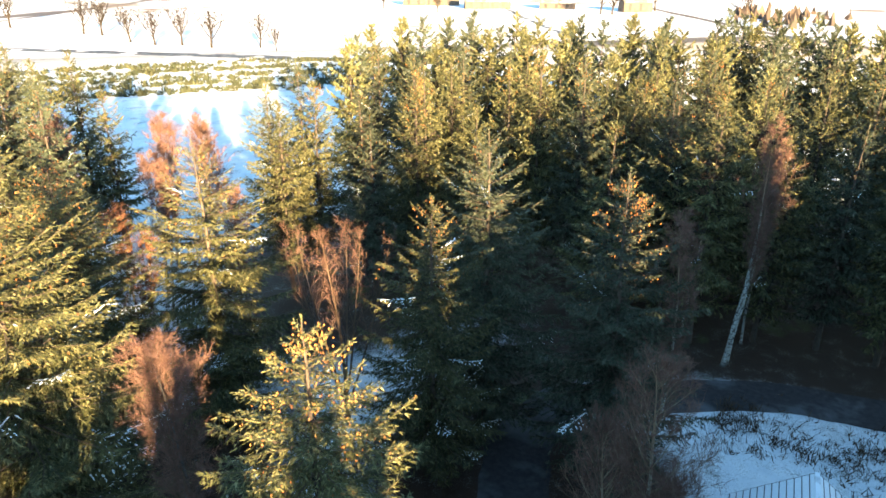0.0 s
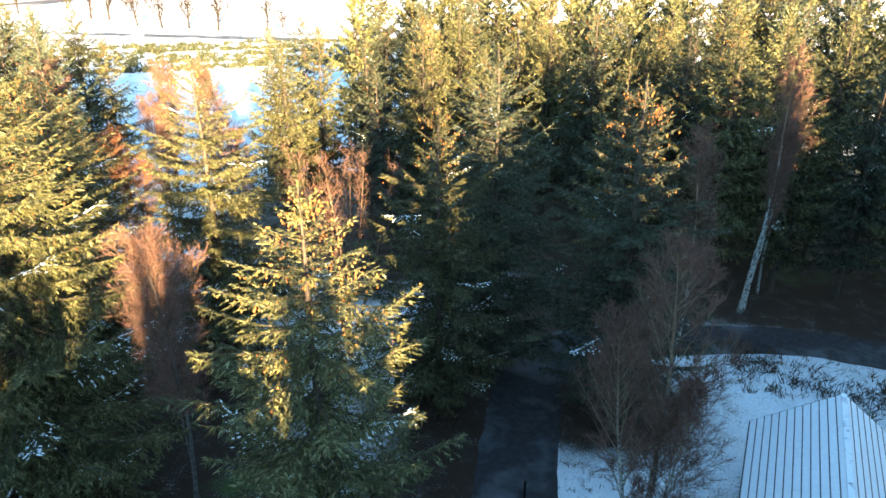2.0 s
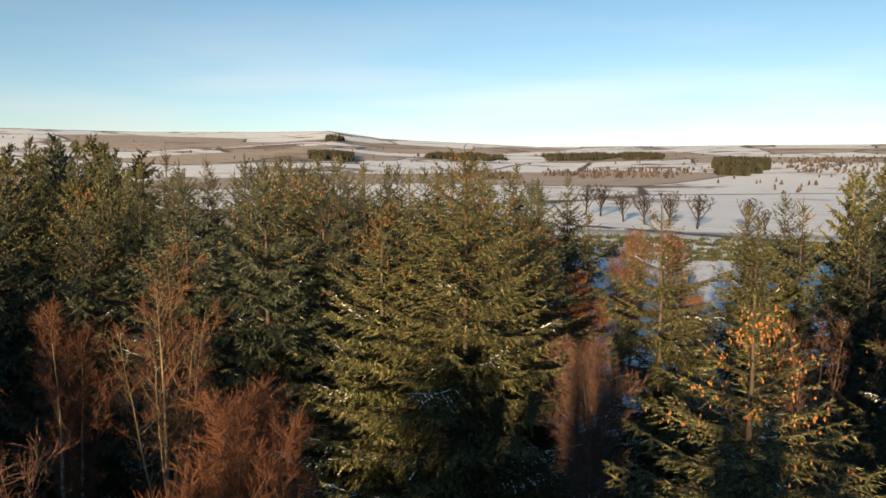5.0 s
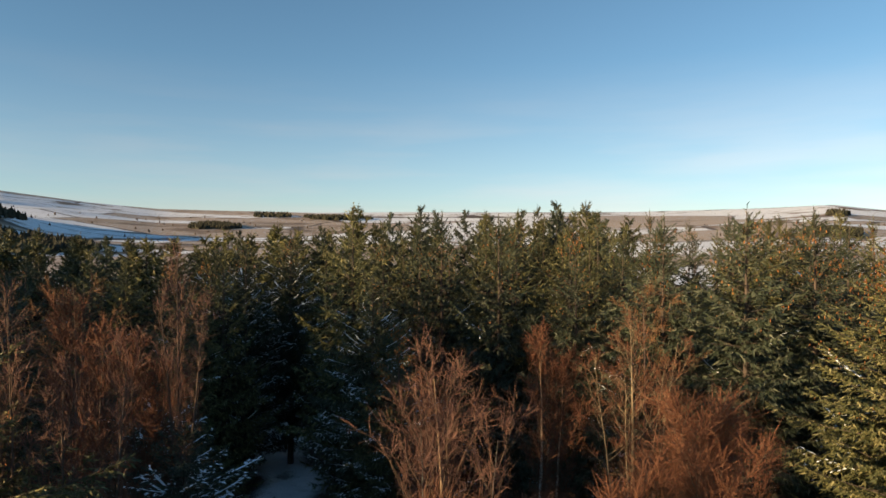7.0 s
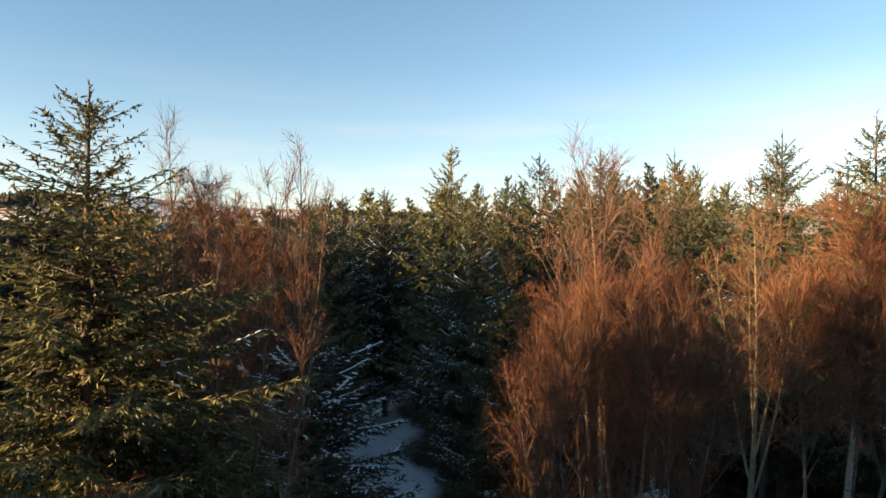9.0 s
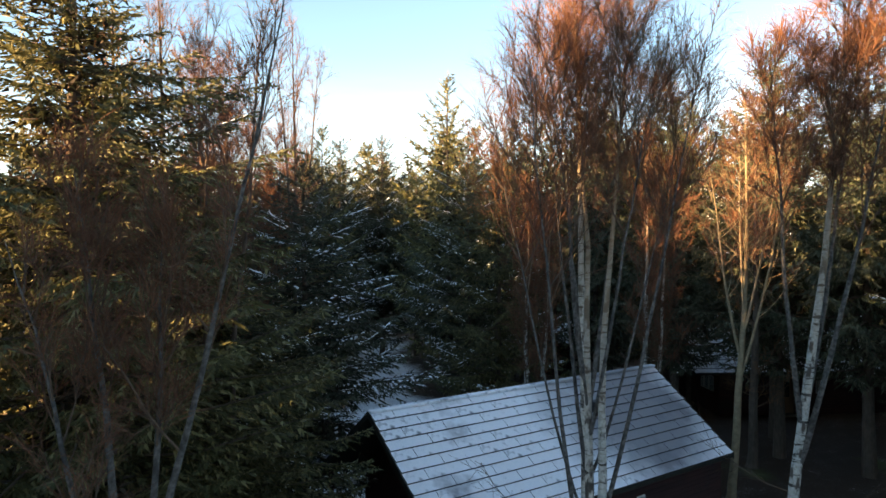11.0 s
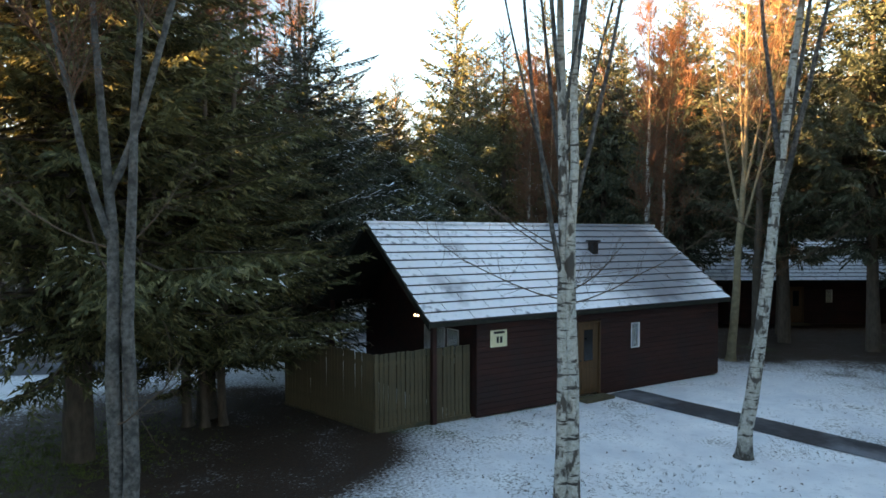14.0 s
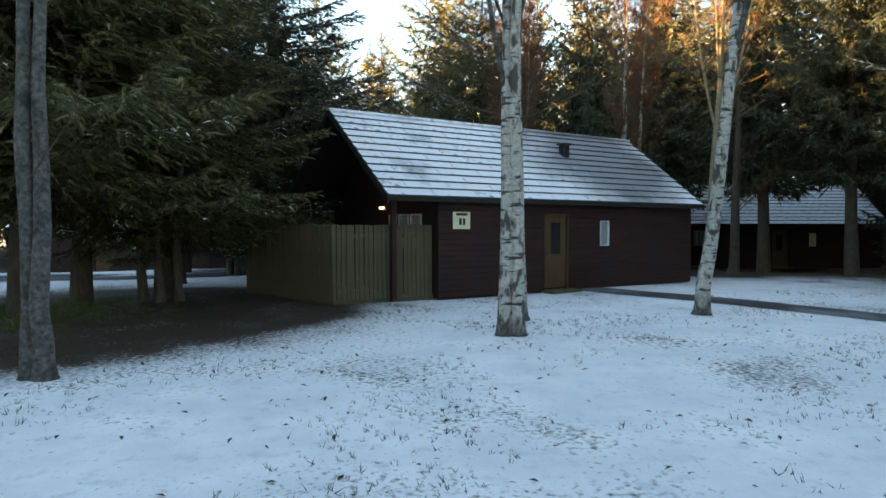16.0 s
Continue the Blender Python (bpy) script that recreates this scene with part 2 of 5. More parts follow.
def spruce(seed, H=15.0, R=4.2, base=1.2, gap=0.6, twig=0.2, tuft=0.2, per=6, cones=0.5, snow=0.1, mat=None, name="spruce_tree", slim=0.34, hang=0.9, limbed=True, core=5, tip=0.78, spike=1.2, cone=1.0, ragged=0.0):
    """A spruce: trunk, whorls of long boughs whose side twigs hang in curtains, up-turned tips, cones at the top, snow on some boughs."""
    g = np.random.default_rng(seed)
    root = thing(name, "", "tree")
    zt = np.linspace(0, H, 9)
    lean = g.normal(0, 0.12, (9, 2)).cumsum(0) * 0.25
    tp = np.c_[lean - lean[0], zt]
    v, f = tubes([(tp, np.interp(zt, [0, 0.8, H], [0.24, 0.19, 0.012]))], 7)
    tris, con, sn, wood, dead = [], [], [], [], []
    up = np.array([0, 0, 1.0])

    def shoots(O, E, size):
        w = unit(np.cross(E, g.normal(0, 1, E.shape))) * size * slim * 0.5
        tris.append(np.stack([O - w, O + w, O + E * size], 1))

    z = base
    while z < H - 0.5:
        down = H - z
        frac = down / (H - base)
        count = max(4, int(round(per * (0.72 + 0.42 * frac) + g.normal(0, 0.6))))
        az0 = g.uniform(0, 6.28)
        tier = g.uniform(0.86, 1.1)
        for k in range(count):
            az = az0 + k * 6.283 / count + g.normal(0, 0.22)
            L = (R * (1 - math.exp(-down * tip / R)) * tier * g.uniform(0.7 - ragged, 1.16 + 0.4 * ragged)) * (1 - 0.35 * max(0.0, frac - 0.8) / 0.2)
            h = z + g.uniform(-0.45, 0.45) * gap
            out = np.array([math.cos(az), math.sin(az), 0.0])
            lat = np.array([-out[1], out[0], 0.0])
            up0 = np.interp(frac, [0, 0.08, 0.25, 0.6, 1], [1.1, 0.6, 0.22, -0.08, -0.3]) + g.normal(0, 0.09 + 0.3 * ragged)
            curl = np.interp(frac, [0, 0.3, 1], [0.12, 0.2, 0.3]) * g.uniform(0.7, 1.3)
            m = max(3, int(L / twig))
            s = (np.arange(m) + 0.7) / m
            c0 = np.array([np.interp(h, zt, tp[:, 0]), np.interp(h, zt, tp[:, 1]), h])
            P = c0 + s[:, None] * L * out + ((up0 * s + curl * s**2.2) * L)[:, None] * up + (np.sin(s * 2 + k) * 0.06 * L)[:, None] * lat
            T = unit(out + (up0 + 2.2 * curl * s**1.2)[:, None] * up)
            wood.append((np.r_[c0[None], P[[m // 2, m - 1]]], (0.03 * frac + 0.01, 0.018 * frac + 0.006, 0.004)))
            # side twigs: short at the tip, longest a third of the way in, sagging under their own weight
            P2, T2 = np.repeat(P, 2, 0), np.repeat(T, 2, 0)
            side = np.tile([1.0, -1.0], m)[:, None]
            s2 = np.repeat(s, 2)
            ln = (0.3 * L * (1 - s2) ** 0.8 * np.minimum(1, s2 * 3.0) + 0.1 + 0.04 * min(L, 2.0)) * g.uniform(0.6, 1.35, 2 * m)
            sag = 0.15 + 0.4 * min(1, frac * 2.2)
            D = unit(0.72 * T2 + side * 0.7 * lat - (sag * g.uniform(0.2, 1.2, 2 * m))[:, None] * up + g.normal(0, 0.08, (2 * m, 3)))
            nh = g.random(m) < hang
            hp = P[nh] + lat * g.normal(0, 0.05 * L, (nh.sum(), 1))
            hd = unit(0.3 * T[nh] - up + g.normal(0, 0.16, (nh.sum(), 3)))
            hl = (0.1 + 0.5 * min(1, frac * 1.6) * g.random(nh.sum())) * np.minimum(1.0, (1.25 - s[nh]))
            kd = np.r_[np.zeros(2 * m), np.ones(m), np.full(nh.sum(), 2.0)]
            P2, D, ln = np.r_[P2, P, hp], np.r_[D, T, hd], np.r_[ln, np.full(m, 1.2 * L / m), hl]
            kk = np.maximum(1, np.ceil(ln / tuft * 1.15)).astype(int)
            idx = np.repeat(np.arange(len(ln)), kk)
            pos = np.concatenate([np.arange(q) for q in kk]) / np.repeat(kk, kk)
            O = P2[idx] + D[idx] * (ln[idx] * pos)[:, None] - up * (0.22 * frac * (pos * ln[idx]) ** 2)[:, None]
            size = (tuft * (0.55 + 0.45 * min(1, frac * 2.2)) * g.uniform(0.9, 1.7, len(idx)))[:, None]
            across = unit(np.cross(D[idx], up))
            droop = np.where(kd[idx] == 1, -0.25, 0.28)[:, None] * min(1, 0.2 + frac * 2)
            for sg in (1.0, -1.0):
                E = unit(0.8 * D[idx] + sg * 0.42 * across - droop * up + g.normal(0, 0.14, (len(idx), 3)))
                shoots(O, E, size)
            # dead wood near the trunk, coloured dark and packed in to deepen the inner shade
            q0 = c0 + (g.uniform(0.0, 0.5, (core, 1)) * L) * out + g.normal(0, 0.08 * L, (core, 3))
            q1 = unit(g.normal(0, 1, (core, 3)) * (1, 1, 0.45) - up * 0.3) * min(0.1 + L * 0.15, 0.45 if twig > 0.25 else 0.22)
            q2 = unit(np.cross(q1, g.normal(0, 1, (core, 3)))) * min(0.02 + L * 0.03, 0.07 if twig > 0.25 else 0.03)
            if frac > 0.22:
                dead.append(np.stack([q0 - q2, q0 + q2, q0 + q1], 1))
            if frac < 0.4 and cones > 0 and g.random() < 0.75:
                for _ in range(g.poisson(cones * 16 * min(1.0, 0.3 + frac * 8) * (1 - frac * 1.8))):
                    o = P[g.integers(m // 3, m)] + g.normal(0, 0.1, 3) - up * 0.06
                    w, l = g.uniform(0.018, 0.03) * cone, g.uniform(0.08, 0.14) * cone
                    q = o + np.array([(w, 0, -l * 0.5), (-w * 0.5, w * 0.87, -l * 0.5), (-w * 0.5, -w * 0.87, -l * 0.5)])
                    t1 = o - up * l
                    for i in range(3):
                        con += [(o, q[i], q[(i + 1) % 3]), (t1, q[(i + 1) % 3], q[i])]
            if 0.2 < frac and g.random() < snow * (1.0 if snow > 0.5 else float(np.interp(frac, (0.3, 0.65), (0.1, 1.0)))):
                a = m // 3
                for i in range(a, m - 1):
                    if g.random() < 0.45 + 0.4 * snow:
                        w = g.uniform(0.012, 0.035) + 0.03 * snow
                        p, q = P[i] + up * 0.03, P[i + 1] + up * 0.03
                        top = (p + q) / 2 + up * 0.03
                        l0, l1 = lat * w, lat * w * g.uniform(0.5, 1.1)
                        sn += [(p - l0, p + l0, top), (p + l0, q + l1, top), (q + l1, q - l1, top), (q - l1, p - l0, top)]
                for i in range(a * 2, 2 * m):
                    for _ in range(g.poisson(2.6)):
                        o, dd, l = P2[i] + D[i] * ln[i] * g.uniform(0.1, 0.9) + up * 0.03, D[i] + g.normal(0, 0.3, 3), g.uniform(0.03, 0.07) * (1 + 0.5 * snow)
                        w = np.cross(dd, up) * g.uniform(0.012, 0.03) * (1 + snow)
                        sn += [(o - w, o + w, o + dd * l), (o - w, o - dd * l * 0.6, o + w)]
        z += gap * g.uniform(0.75, 1.25) * (0.6 + 0.4 * frac)
    # leading shoot with a few steep side shoots
    lead = max(8, int(spike / tuft * 2.5))
    hh = np.linspace(H - spike * 0.7, H + 0.1, lead)
    O = np.c_[np.interp(hh, zt, tp[:, 0]), np.interp(hh, zt, tp[:, 1]), hh]
    shoots(O, unit(np.c_[g.normal(0, 0.5, (lead, 2)), np.ones(lead)]), np.full((lead, 1), min(0.22, tuft)))
    for k in range(5):
        a, r = k * 1.257 + g.normal(0, 0.3), np.linspace(0.06, 0.75, 7)[:, None] * spike * g.uniform(0.5, 0.75)
        d = unit(np.array([math.cos(a), math.sin(a), 1.15]))
        O = np.array([tp[-1, 0], tp[-1, 1], H - spike * g.uniform(0.45, 0.85)]) + d * r
        shoots(np.repeat(O, 2, 0), unit(d + g.normal(0, 0.3, (14, 3))), np.full((14, 1), min(0.2, tuft)))
    wv, wf = tubes(wood, 3) if limbed else (v[:0], f[:0])
    child("trunk", mesh_np("trunk", np.r_[v, wv], np.r_[f, wf + len(v)], [BARK]), root)
    child("crown", soup("crown", np.concatenate(tris), mat or NEEDLES), root)
    child("deadwood", soup("deadwood", np.concatenate(dead), DEADWOOD), root, "dead brown inner twigs, packed in dark to shade the crown", "stuff")
    if con:
        child("cone_cover", soup("cone_cover", np.array(con), CONES), root, "brown hanging cones", "stuff")
    if sn:
        child("snow_cover", soup("snow_cover", np.array(sn), SNOWCAP), root, "thin snow lying on the boughs", "stuff")
    return root


# ---- birches and other bare trees ----
def bare_tree(seed, stems, start=0.4, reach=0.27, up=2.0, bark=None, twigs=None, nb=30, ns=9, nt=13, name="birch_tree", droop=0.25, wide=1.0, tw=0.0055, limbs=None, low=0, thick=1.0, fork_from=0.22):
    """A leafless tree. Stems: (x, y, lean x, lean y, height, foot radius, bow)."""
    g = np.random.default_rng(seed)
    root = thing(name, "", "tree")
    boughs, subs, fine = [], [], []
    first = None
    for x, y, lx, ly, H, r, bow, *fork in stems:
        h = np.r_[0, 0.008, 0.022, 0.045, np.linspace(0.09, 1, 11)]
        wob = g.normal(0, 0.05, (15, 2)).cumsum(0) * 0.6 * np.minimum(1, h * 12)[:, None]
        wob -= wob[0]
        pts = np.c_[x + lx * h * H + bow * np.sin(h * 3.1) + wob[:, 0], y + ly * h * H + 0.4 * bow * np.sin(h * 2.6) + wob[:, 1], h * H]
        rad = np.interp(h, [0, 0.008, 0.022, 0.06, 0.12, 1], [r * 1.75, r * 1.36, r * 1.17, r * 1.06, r, 0.006])
        if fork:  # a limb that leaves the first stem at a height
            z0 = fork[0]
            o = [np.interp(z0, first[:, 2], first[:, c]) for c in (0, 1)]
            spread = h**0.8
            pts = np.c_[o[0] + lx * spread * (H - z0) + wob[:, 0] * h, o[1] + ly * spread * (H - z0) + wob[:, 1] * h, z0 + h * (H - z0)]
            rad = np.interp(h, [0, 1], [r, 0.005])
        first = pts if first is None else first
        v, f = tubes([(pts, rad)], 10)
        child("trunk", mesh_np("trunk", v, f, [bark or (GREYBARK if fork else BIRCH)]), root)
        for i in range(nb * 6 // 10 if fork else nb):
            q = start + (0.98 - start) * ((i + g.random()) / (nb * 0.6 if fork else nb))
            q = (q - start) / (1 - start) * (1 - fork_from) + fork_from if fork else q
            p0 = np.array([np.interp(q, h, pts[:, c]) for c in range(3)])
            L = ((1 - q) ** 0.7 * (H - (fork[0] if fork else 0)) * reach * g.uniform(0.45, 1.25) + 0.45) * wide * (1.0 if fork else min(1.0, 0.45 + 2.0 * (q - start) / (1 - start)))
            az = i * 2.4 + g.normal(0, 0.6)
            d = unit(np.array([math.cos(az), math.sin(az), up * g.uniform(0.6, 1.5)]))
            s = np.linspace(0, 1, 5)[:, None]
            B = p0 + d * s * L + np.array([0, 0, 1.0]) * (0.3 * L * s**2) + g.normal(0, 0.06 * L, (5, 3)).cumsum(0) * 0.5 * s
            r0 = 0.008 + 0.22 * np.interp(q, h, rad)
            boughs.append((B, np.linspace(min(r0, 0.026) * thick, 0.004 * thick, 5)))
            for j in range(ns):
                u = g.uniform(0.22, 1.0)
                o = np.array([np.interp(u, s[:, 0], B[:, c]) for c in range(3)])
                l = L * g.uniform(0.2, 0.45) * (1.25 - 0.6 * u) + 0.15
                e = unit(d * 0.8 + g.normal(0, 0.5, 3) + np.array([0, 0, 0.45]))
                S = o + e * np.array([[0], [0.5], [1.0]]) * l + np.array([[0, 0, 0], [0, 0, 0], [0, 0, -0.15 * droop * l]])
                subs.append((S, np.array((0.006, 0.0045, 0.0025)) * thick))
                k = nt
                w = g.random(k)[:, None]
                O = o + e * l * (0.15 + 0.85 * w)
                E = unit(e * 0.6 + g.normal(0, 0.42, (k, 3)) + np.array([0, 0, 0.55 - droop]))
                M = O + E * g.uniform(0.12, 0.3, (k, 1))
                N = M + unit(E + np.array([0, 0, -droop * 0.8]) + g.normal(0, 0.2, (k, 3))) * g.uniform(0.14, 0.38, (k, 1))
                W = unit(np.cross(E, g.normal(0, 1, (k, 3)))) * tw
                fine += [np.stack([O - W, O + W, M + W], 1), np.stack([O - W, M + W, M - W], 1), np.stack([M - W, M + W, N], 1)]
                N2 = M + unit(E + g.normal(0, 0.5, (k, 3))) * g.uniform(0.08, 0.22, (k, 1))
                fine.append(np.stack([M - W, M + W, N2], 1))
    for i in range(low):  # bare branches low on the stem, sweeping out and up
        z0, az, L = g.uniform(2.2, 4.6), i * 2.4 + 4.4, g.uniform(1.6, 2.6)
        o = np.array([np.interp(z0, first[:, 2], first[:, 0]), np.interp(z0, first[:, 2], first[:, 1]), z0])
        s = np.linspace(0, 1, 7)[:, None]
        B = o + s * L * np.array([0.5 * math.cos(az), math.sin(az), 0.1]) + np.array([0, 0, 0.42 * L]) * s**1.6 + g.normal(0, 0.035, (7, 3)).cumsum(0) * s
        boughs.append((B, np.linspace(0.013, 0.004, 7)))
        for j in range(18):
            u = g.uniform(0.25, 1)
            p = np.array([np.interp(u, s[:, 0], B[:, c]) for c in range(3)])
            e = unit(B[-1] - B[0] + g.normal(0, 0.7, 3) * L)
            l = g.uniform(0.3, 0.8)
            subs.append((p + e * np.array([[0], [0.5], [1.0]]) * l + g.normal(0, 0.03, (3, 3)) * np.array([[0], [1], [1]]), (0.0045, 0.0035, 0.002)))
    v, f = tubes(boughs, 5)
    v2, f2 = tubes(subs, 3)
    child("branchwork", mesh_np("branchwork", np.r_[v, v2], np.r_[f, f2 + len(v)], [limbs or BOUGH]), root, "", "stuff")
    child("twig_haze", soup("twig_haze", np.concatenate(fine), twigs or TWIGS), root, "haze of fine russet twigs", "stuff")
    return root


# ---- ground: one sheet from the clearing to the hills ----
HILL_AZ = (-180, -60, -10, 0, 9, 17, 33, 40, 46, 50, 55, 67, 82, 90, 102, 107, 113, 118, 130, 180)
HILL_EL = (2.4, 2.0, 1.9, 1.8, 1.7, 1.8, 1.9, 2.3, 2.6, 3.2, 3.1, 3.0, 3.1, 3.0, 3.1, 3.5, 4.2, 3.2, 3.0, 2.4)


def smooth(a, b, v):
    t = min(1.0, max(0.0, (v - a) / (b - a)))
    return t * t * (3 - 2 * t)


def ground_z(x, y):
    r = math.hypot(x, y)
    z = 0.05 * math.sin(x * 0.55 + 1) * math.sin(y * 0.48) * smooth(6, 14, r) - 0.8 * smooth(26, 46, r)
    if r > 300:
        az = math.degrees(math.atan2(-x, y))
        el = np.interp(az, HILL_AZ, HILL_EL)
        far = min(r, 2700.0)
        rise = max(0.0, (far - 420) / 2280)
        top = math.tan(radians(el)) * 2700 + 18
        n = noise.noise((x / 520, y / 520, 3.0)) * 0.5 + noise.noise((x / 190, y / 190, 8.0)) * 0.16
        z += top * rise**1.45 * (1 + 0.55 * n * (1 - rise) ** 0.7) + 5 * n * rise - 0.0
        z += 52 * math.exp(-(((az - 117) / 6.0) ** 2) - ((r - 1250) / 260) ** 2)
        if r > 2700:
            z -= (r - 2700) * 0.03
    return z


# trunks whose shade and litter keep the ground bare
LITTER = [(-14.2, -6.4, 4.6), (-14.9, -4.4, 4.2), (-11.5, -5.2, 3.6), (-8.9, -5.0, 1.7), (-12.8, -3.1, 1.6), (-13.6, -1.4, 0.9), (-4.4, 17.2, 4.6), (-8, 15, 4.0), (-13, 17.5, 4.0), (-13, 25, 5.0), (-1, 23, 2.6), (4.8, 30.5, 3.0), (-1.7, 29.1, 4.2), (0.9, 33.4, 4.2), (7.0, 29.4, 4.2), (-10.7, 20.4, 3.0), (-18, 22, 6.0), (-26, 26, 7.0), (-25, 37, 7.0), (-13.6, 32.8, 4.0), (-5, 60, 14.0), (28, 62, 24.0), (-36, 8, 6.0), (-48, 18, 16.0), (-70, -10, 24.0), (-30, 18, 7.0), (-26, 13, 3.0), (-30, -5, 3.5), (-24, -12, 2.5), (-85, 10, 24.0), (-60, 35, 18.0), (-100, -20, 40.0), (-60, -35, 24.0), (-100, 30, 30.0), (-13, 58, 9.0), (-12, 46, 6.0), (12, 66, 14.0), (-48, 52, 12.0), (13, 45, 4.5), (20, 44.5, 4.5), (27, 42.5, 5), (35, 39, 6), (8, 43, 4), (44, 36, 7), (3, 38.5, 3)]


def litter_at(x, y):
    s = 0.0
    for tx, ty, tr in LITTER:
        d2 = (x - tx) ** 2 + (y - ty) ** 2
        if d2 < 9 * tr * tr:
            s += math.exp(-d2 / (tr * tr) * 1.1)
    # a snowy glade runs west between the spruces
    glade = smooth(-33, -37, x) * smooth(-76, -70, x) * (1 - smooth(1.0, 3.2, abs(y + 1.2 - (x + 40) * 0.05 + 0.9 * math.sin(x * 0.5))))
    return min(1.0, 1.35 * s) * (1 - glade)


def build_ground():
    radii = list(np.arange(0.5, 60, 0.7)) + list(60 * 1.05 ** np.arange(0, 89))
    na = 360
    co, lit = [(0, 0, 0)], [0.0]
    for r in radii:
        for k in range(na):
            a = 2 * math.pi * k / na
            x, y = r * math.sin(a), r * math.cos(a)
            co.append((x, y, ground_z(x, y)))
            lit.append(litter_at(x, y) if r < 190 else 0.0)
    fs = [(0, 1 + (k + 1) % na, 1 + k) for k in range(na)]
    for i in range(len(radii) - 1):
        b0, b1 = 1 + i * na, 1 + (i + 1) * na
        for k in range(na):
            k2 = (k + 1) % na
            fs += [(b0 + k, b1 + k2, b1 + k), (b0 + k, b0 + k2, b1 + k2)]
    me = mesh_np("ground", co, fs, [GROUND])
    at = me.attributes.new("litter", "FLOAT", "POINT")
    at.data.foreach_set("value", np.array(lit, np.float32))
    me.polygons.foreach_set("use_smooth", np.ones(len(fs), bool))
    tagged(new("ground", me), "thin snow over grass, brown litter under trees, white fields beyond", "ground", kind="structure")


def ground_material():
    m, nt, b = shader("snowy_ground", 0.75, 0, 0.25)
    tc = nt.nodes.new("ShaderNodeTexCoord")
    at = nt.nodes.new("ShaderNodeAttribute")
    at.attribute_name = "litter"
    fine, mid, big = noise_tex(nt, 15, 6), noise_tex(nt, 0.9, 5), noise_tex(nt, 0.16, 4)
    snow = mix(nt, ramp(nt, mid, 0.3, 0.7), (0.62, 0.66, 0.7), (0.85, 0.87, 0.88))
    snow = mix(nt, ramp(nt, noise_tex(nt, 4.0, 5), 0.55, 0.75), snow, (0.56, 0.59, 0.62))
    grass = mix(nt, ramp(nt, fine, 0.3, 0.7), (0.05, 0.054, 0.045), (0.15, 0.15, 0.125))
    # grass tips where the snow lies thin
    add = nt.nodes.new("ShaderNodeMath")
    add.operation = "MULTIPLY_ADD"
    nt.links.new(mid, add.inputs[0])
    add.inputs[1].default_value = 0.55
    nt.links.new(fine, add.inputs[2])
    thin = nt.nodes.new("ShaderNodeMath")
    thin.operation = "MULTIPLY_ADD"
    nt.links.new(noise_tex(nt, 0.32, 3), thin.inputs[0])
    thin.inputs[1].default_value = 1.1
    nt.links.new(add.outputs[0], thin.inputs[2])
    near = mix(nt, ramp(nt, thin.outputs[0], 1.44, 1.66), snow, grass)
    near = mix(nt, ramp(nt, noise_tex(nt, 30, 3), 0.7, 0.74), near, grass)
    litter = mix(nt, ramp(nt, fine, 0.3, 0.7), (0.018, 0.0105, 0.007), (0.052, 0.028, 0.017))
    litter = mix(nt, ramp(nt, big, 0.6, 0.68), litter, (0.05, 0.075, 0.02))
    edge = nt.nodes.new("ShaderNodeMath")
    edge.operation = "MULTIPLY_ADD"
    nt.links.new(add.outputs[0], edge.inputs[0])
    edge.inputs[1].default_value = 1.5
    nt.links.new(at.outputs["Fac"], edge.inputs[2])
    near = mix(nt, ramp(nt, edge.outputs[0], 1.36, 2.0), near, litter)
    # fields and moor in the distance
    vor = node(nt, "ShaderNodeTexVoronoi", Scale=0.0042)
    mp = nt.nodes.new("ShaderNodeMapping")
    mp.inputs["Scale"].default_value = (1.0, 0.55, 0.0)
    mp.inputs["Rotation"].default_value = (0, 0, 0.5)
    nt.links.new(tc.outputs["Object"], mp.inputs[0])
    nt.links.new(mp.outputs[0], vor.inputs["Vector"])
    sep = nt.nodes.new("ShaderNodeSeparateColor")
    nt.links.new(vor.outputs["Color"], sep.inputs[0])
    streak = noise_tex(nt, 0.03, 6, stretch=(1, 0.35, 1))
    moor = mix(nt, ramp(nt, streak, 0.35, 0.65), (0.24, 0.16, 0.1), (0.42, 0.34, 0.26))
    field = mix(nt, ramp(nt, sep.outputs[0], 0.7, 0.72), (0.76, 0.77, 0.8), (0.4, 0.31, 0.24))
    field = mix(nt, ramp(nt, sep.outputs[1], 0.8, 0.82), field, moor)
    rough_hill = noise_tex(nt, 0.006, 7, rough=0.65)
    rows = noise_tex(nt, 0.35, 2, stretch=(0.06, 1.0, 0.0))
    field = mix(nt, ramp(nt, rows, 0.56, 0.66), field, (0.5, 0.5, 0.5))
    field = mix(nt, ramp(nt, rough_hill, 0.55, 0.61), field, (0.2, 0.14, 0.095))
    hedge = node(nt, "ShaderNodeTexVoronoi", Scale=0.0042)
    hedge.feature = "DISTANCE_TO_EDGE"
    nt.links.new(mp.outputs[0], hedge.inputs["Vector"])
    line = nt.nodes.new("ShaderNodeMath")
    line.operation = "MULTIPLY_ADD"
    nt.links.new(noise_tex(nt, 0.02, 4), line.inputs[0])
    line.inputs[1].default_value = 0.03
    nt.links.new(hedge.outputs["Distance"], line.inputs[2])
    field = mix(nt, ramp(nt, line.outputs[0], 0.032, 0.022), field, (0.09, 0.065, 0.05))
    ln = nt.nodes.new("ShaderNodeVectorMath")
    ln.operation = "LENGTH"
    nt.links.new(tc.outputs["Object"], ln.inputs[0])
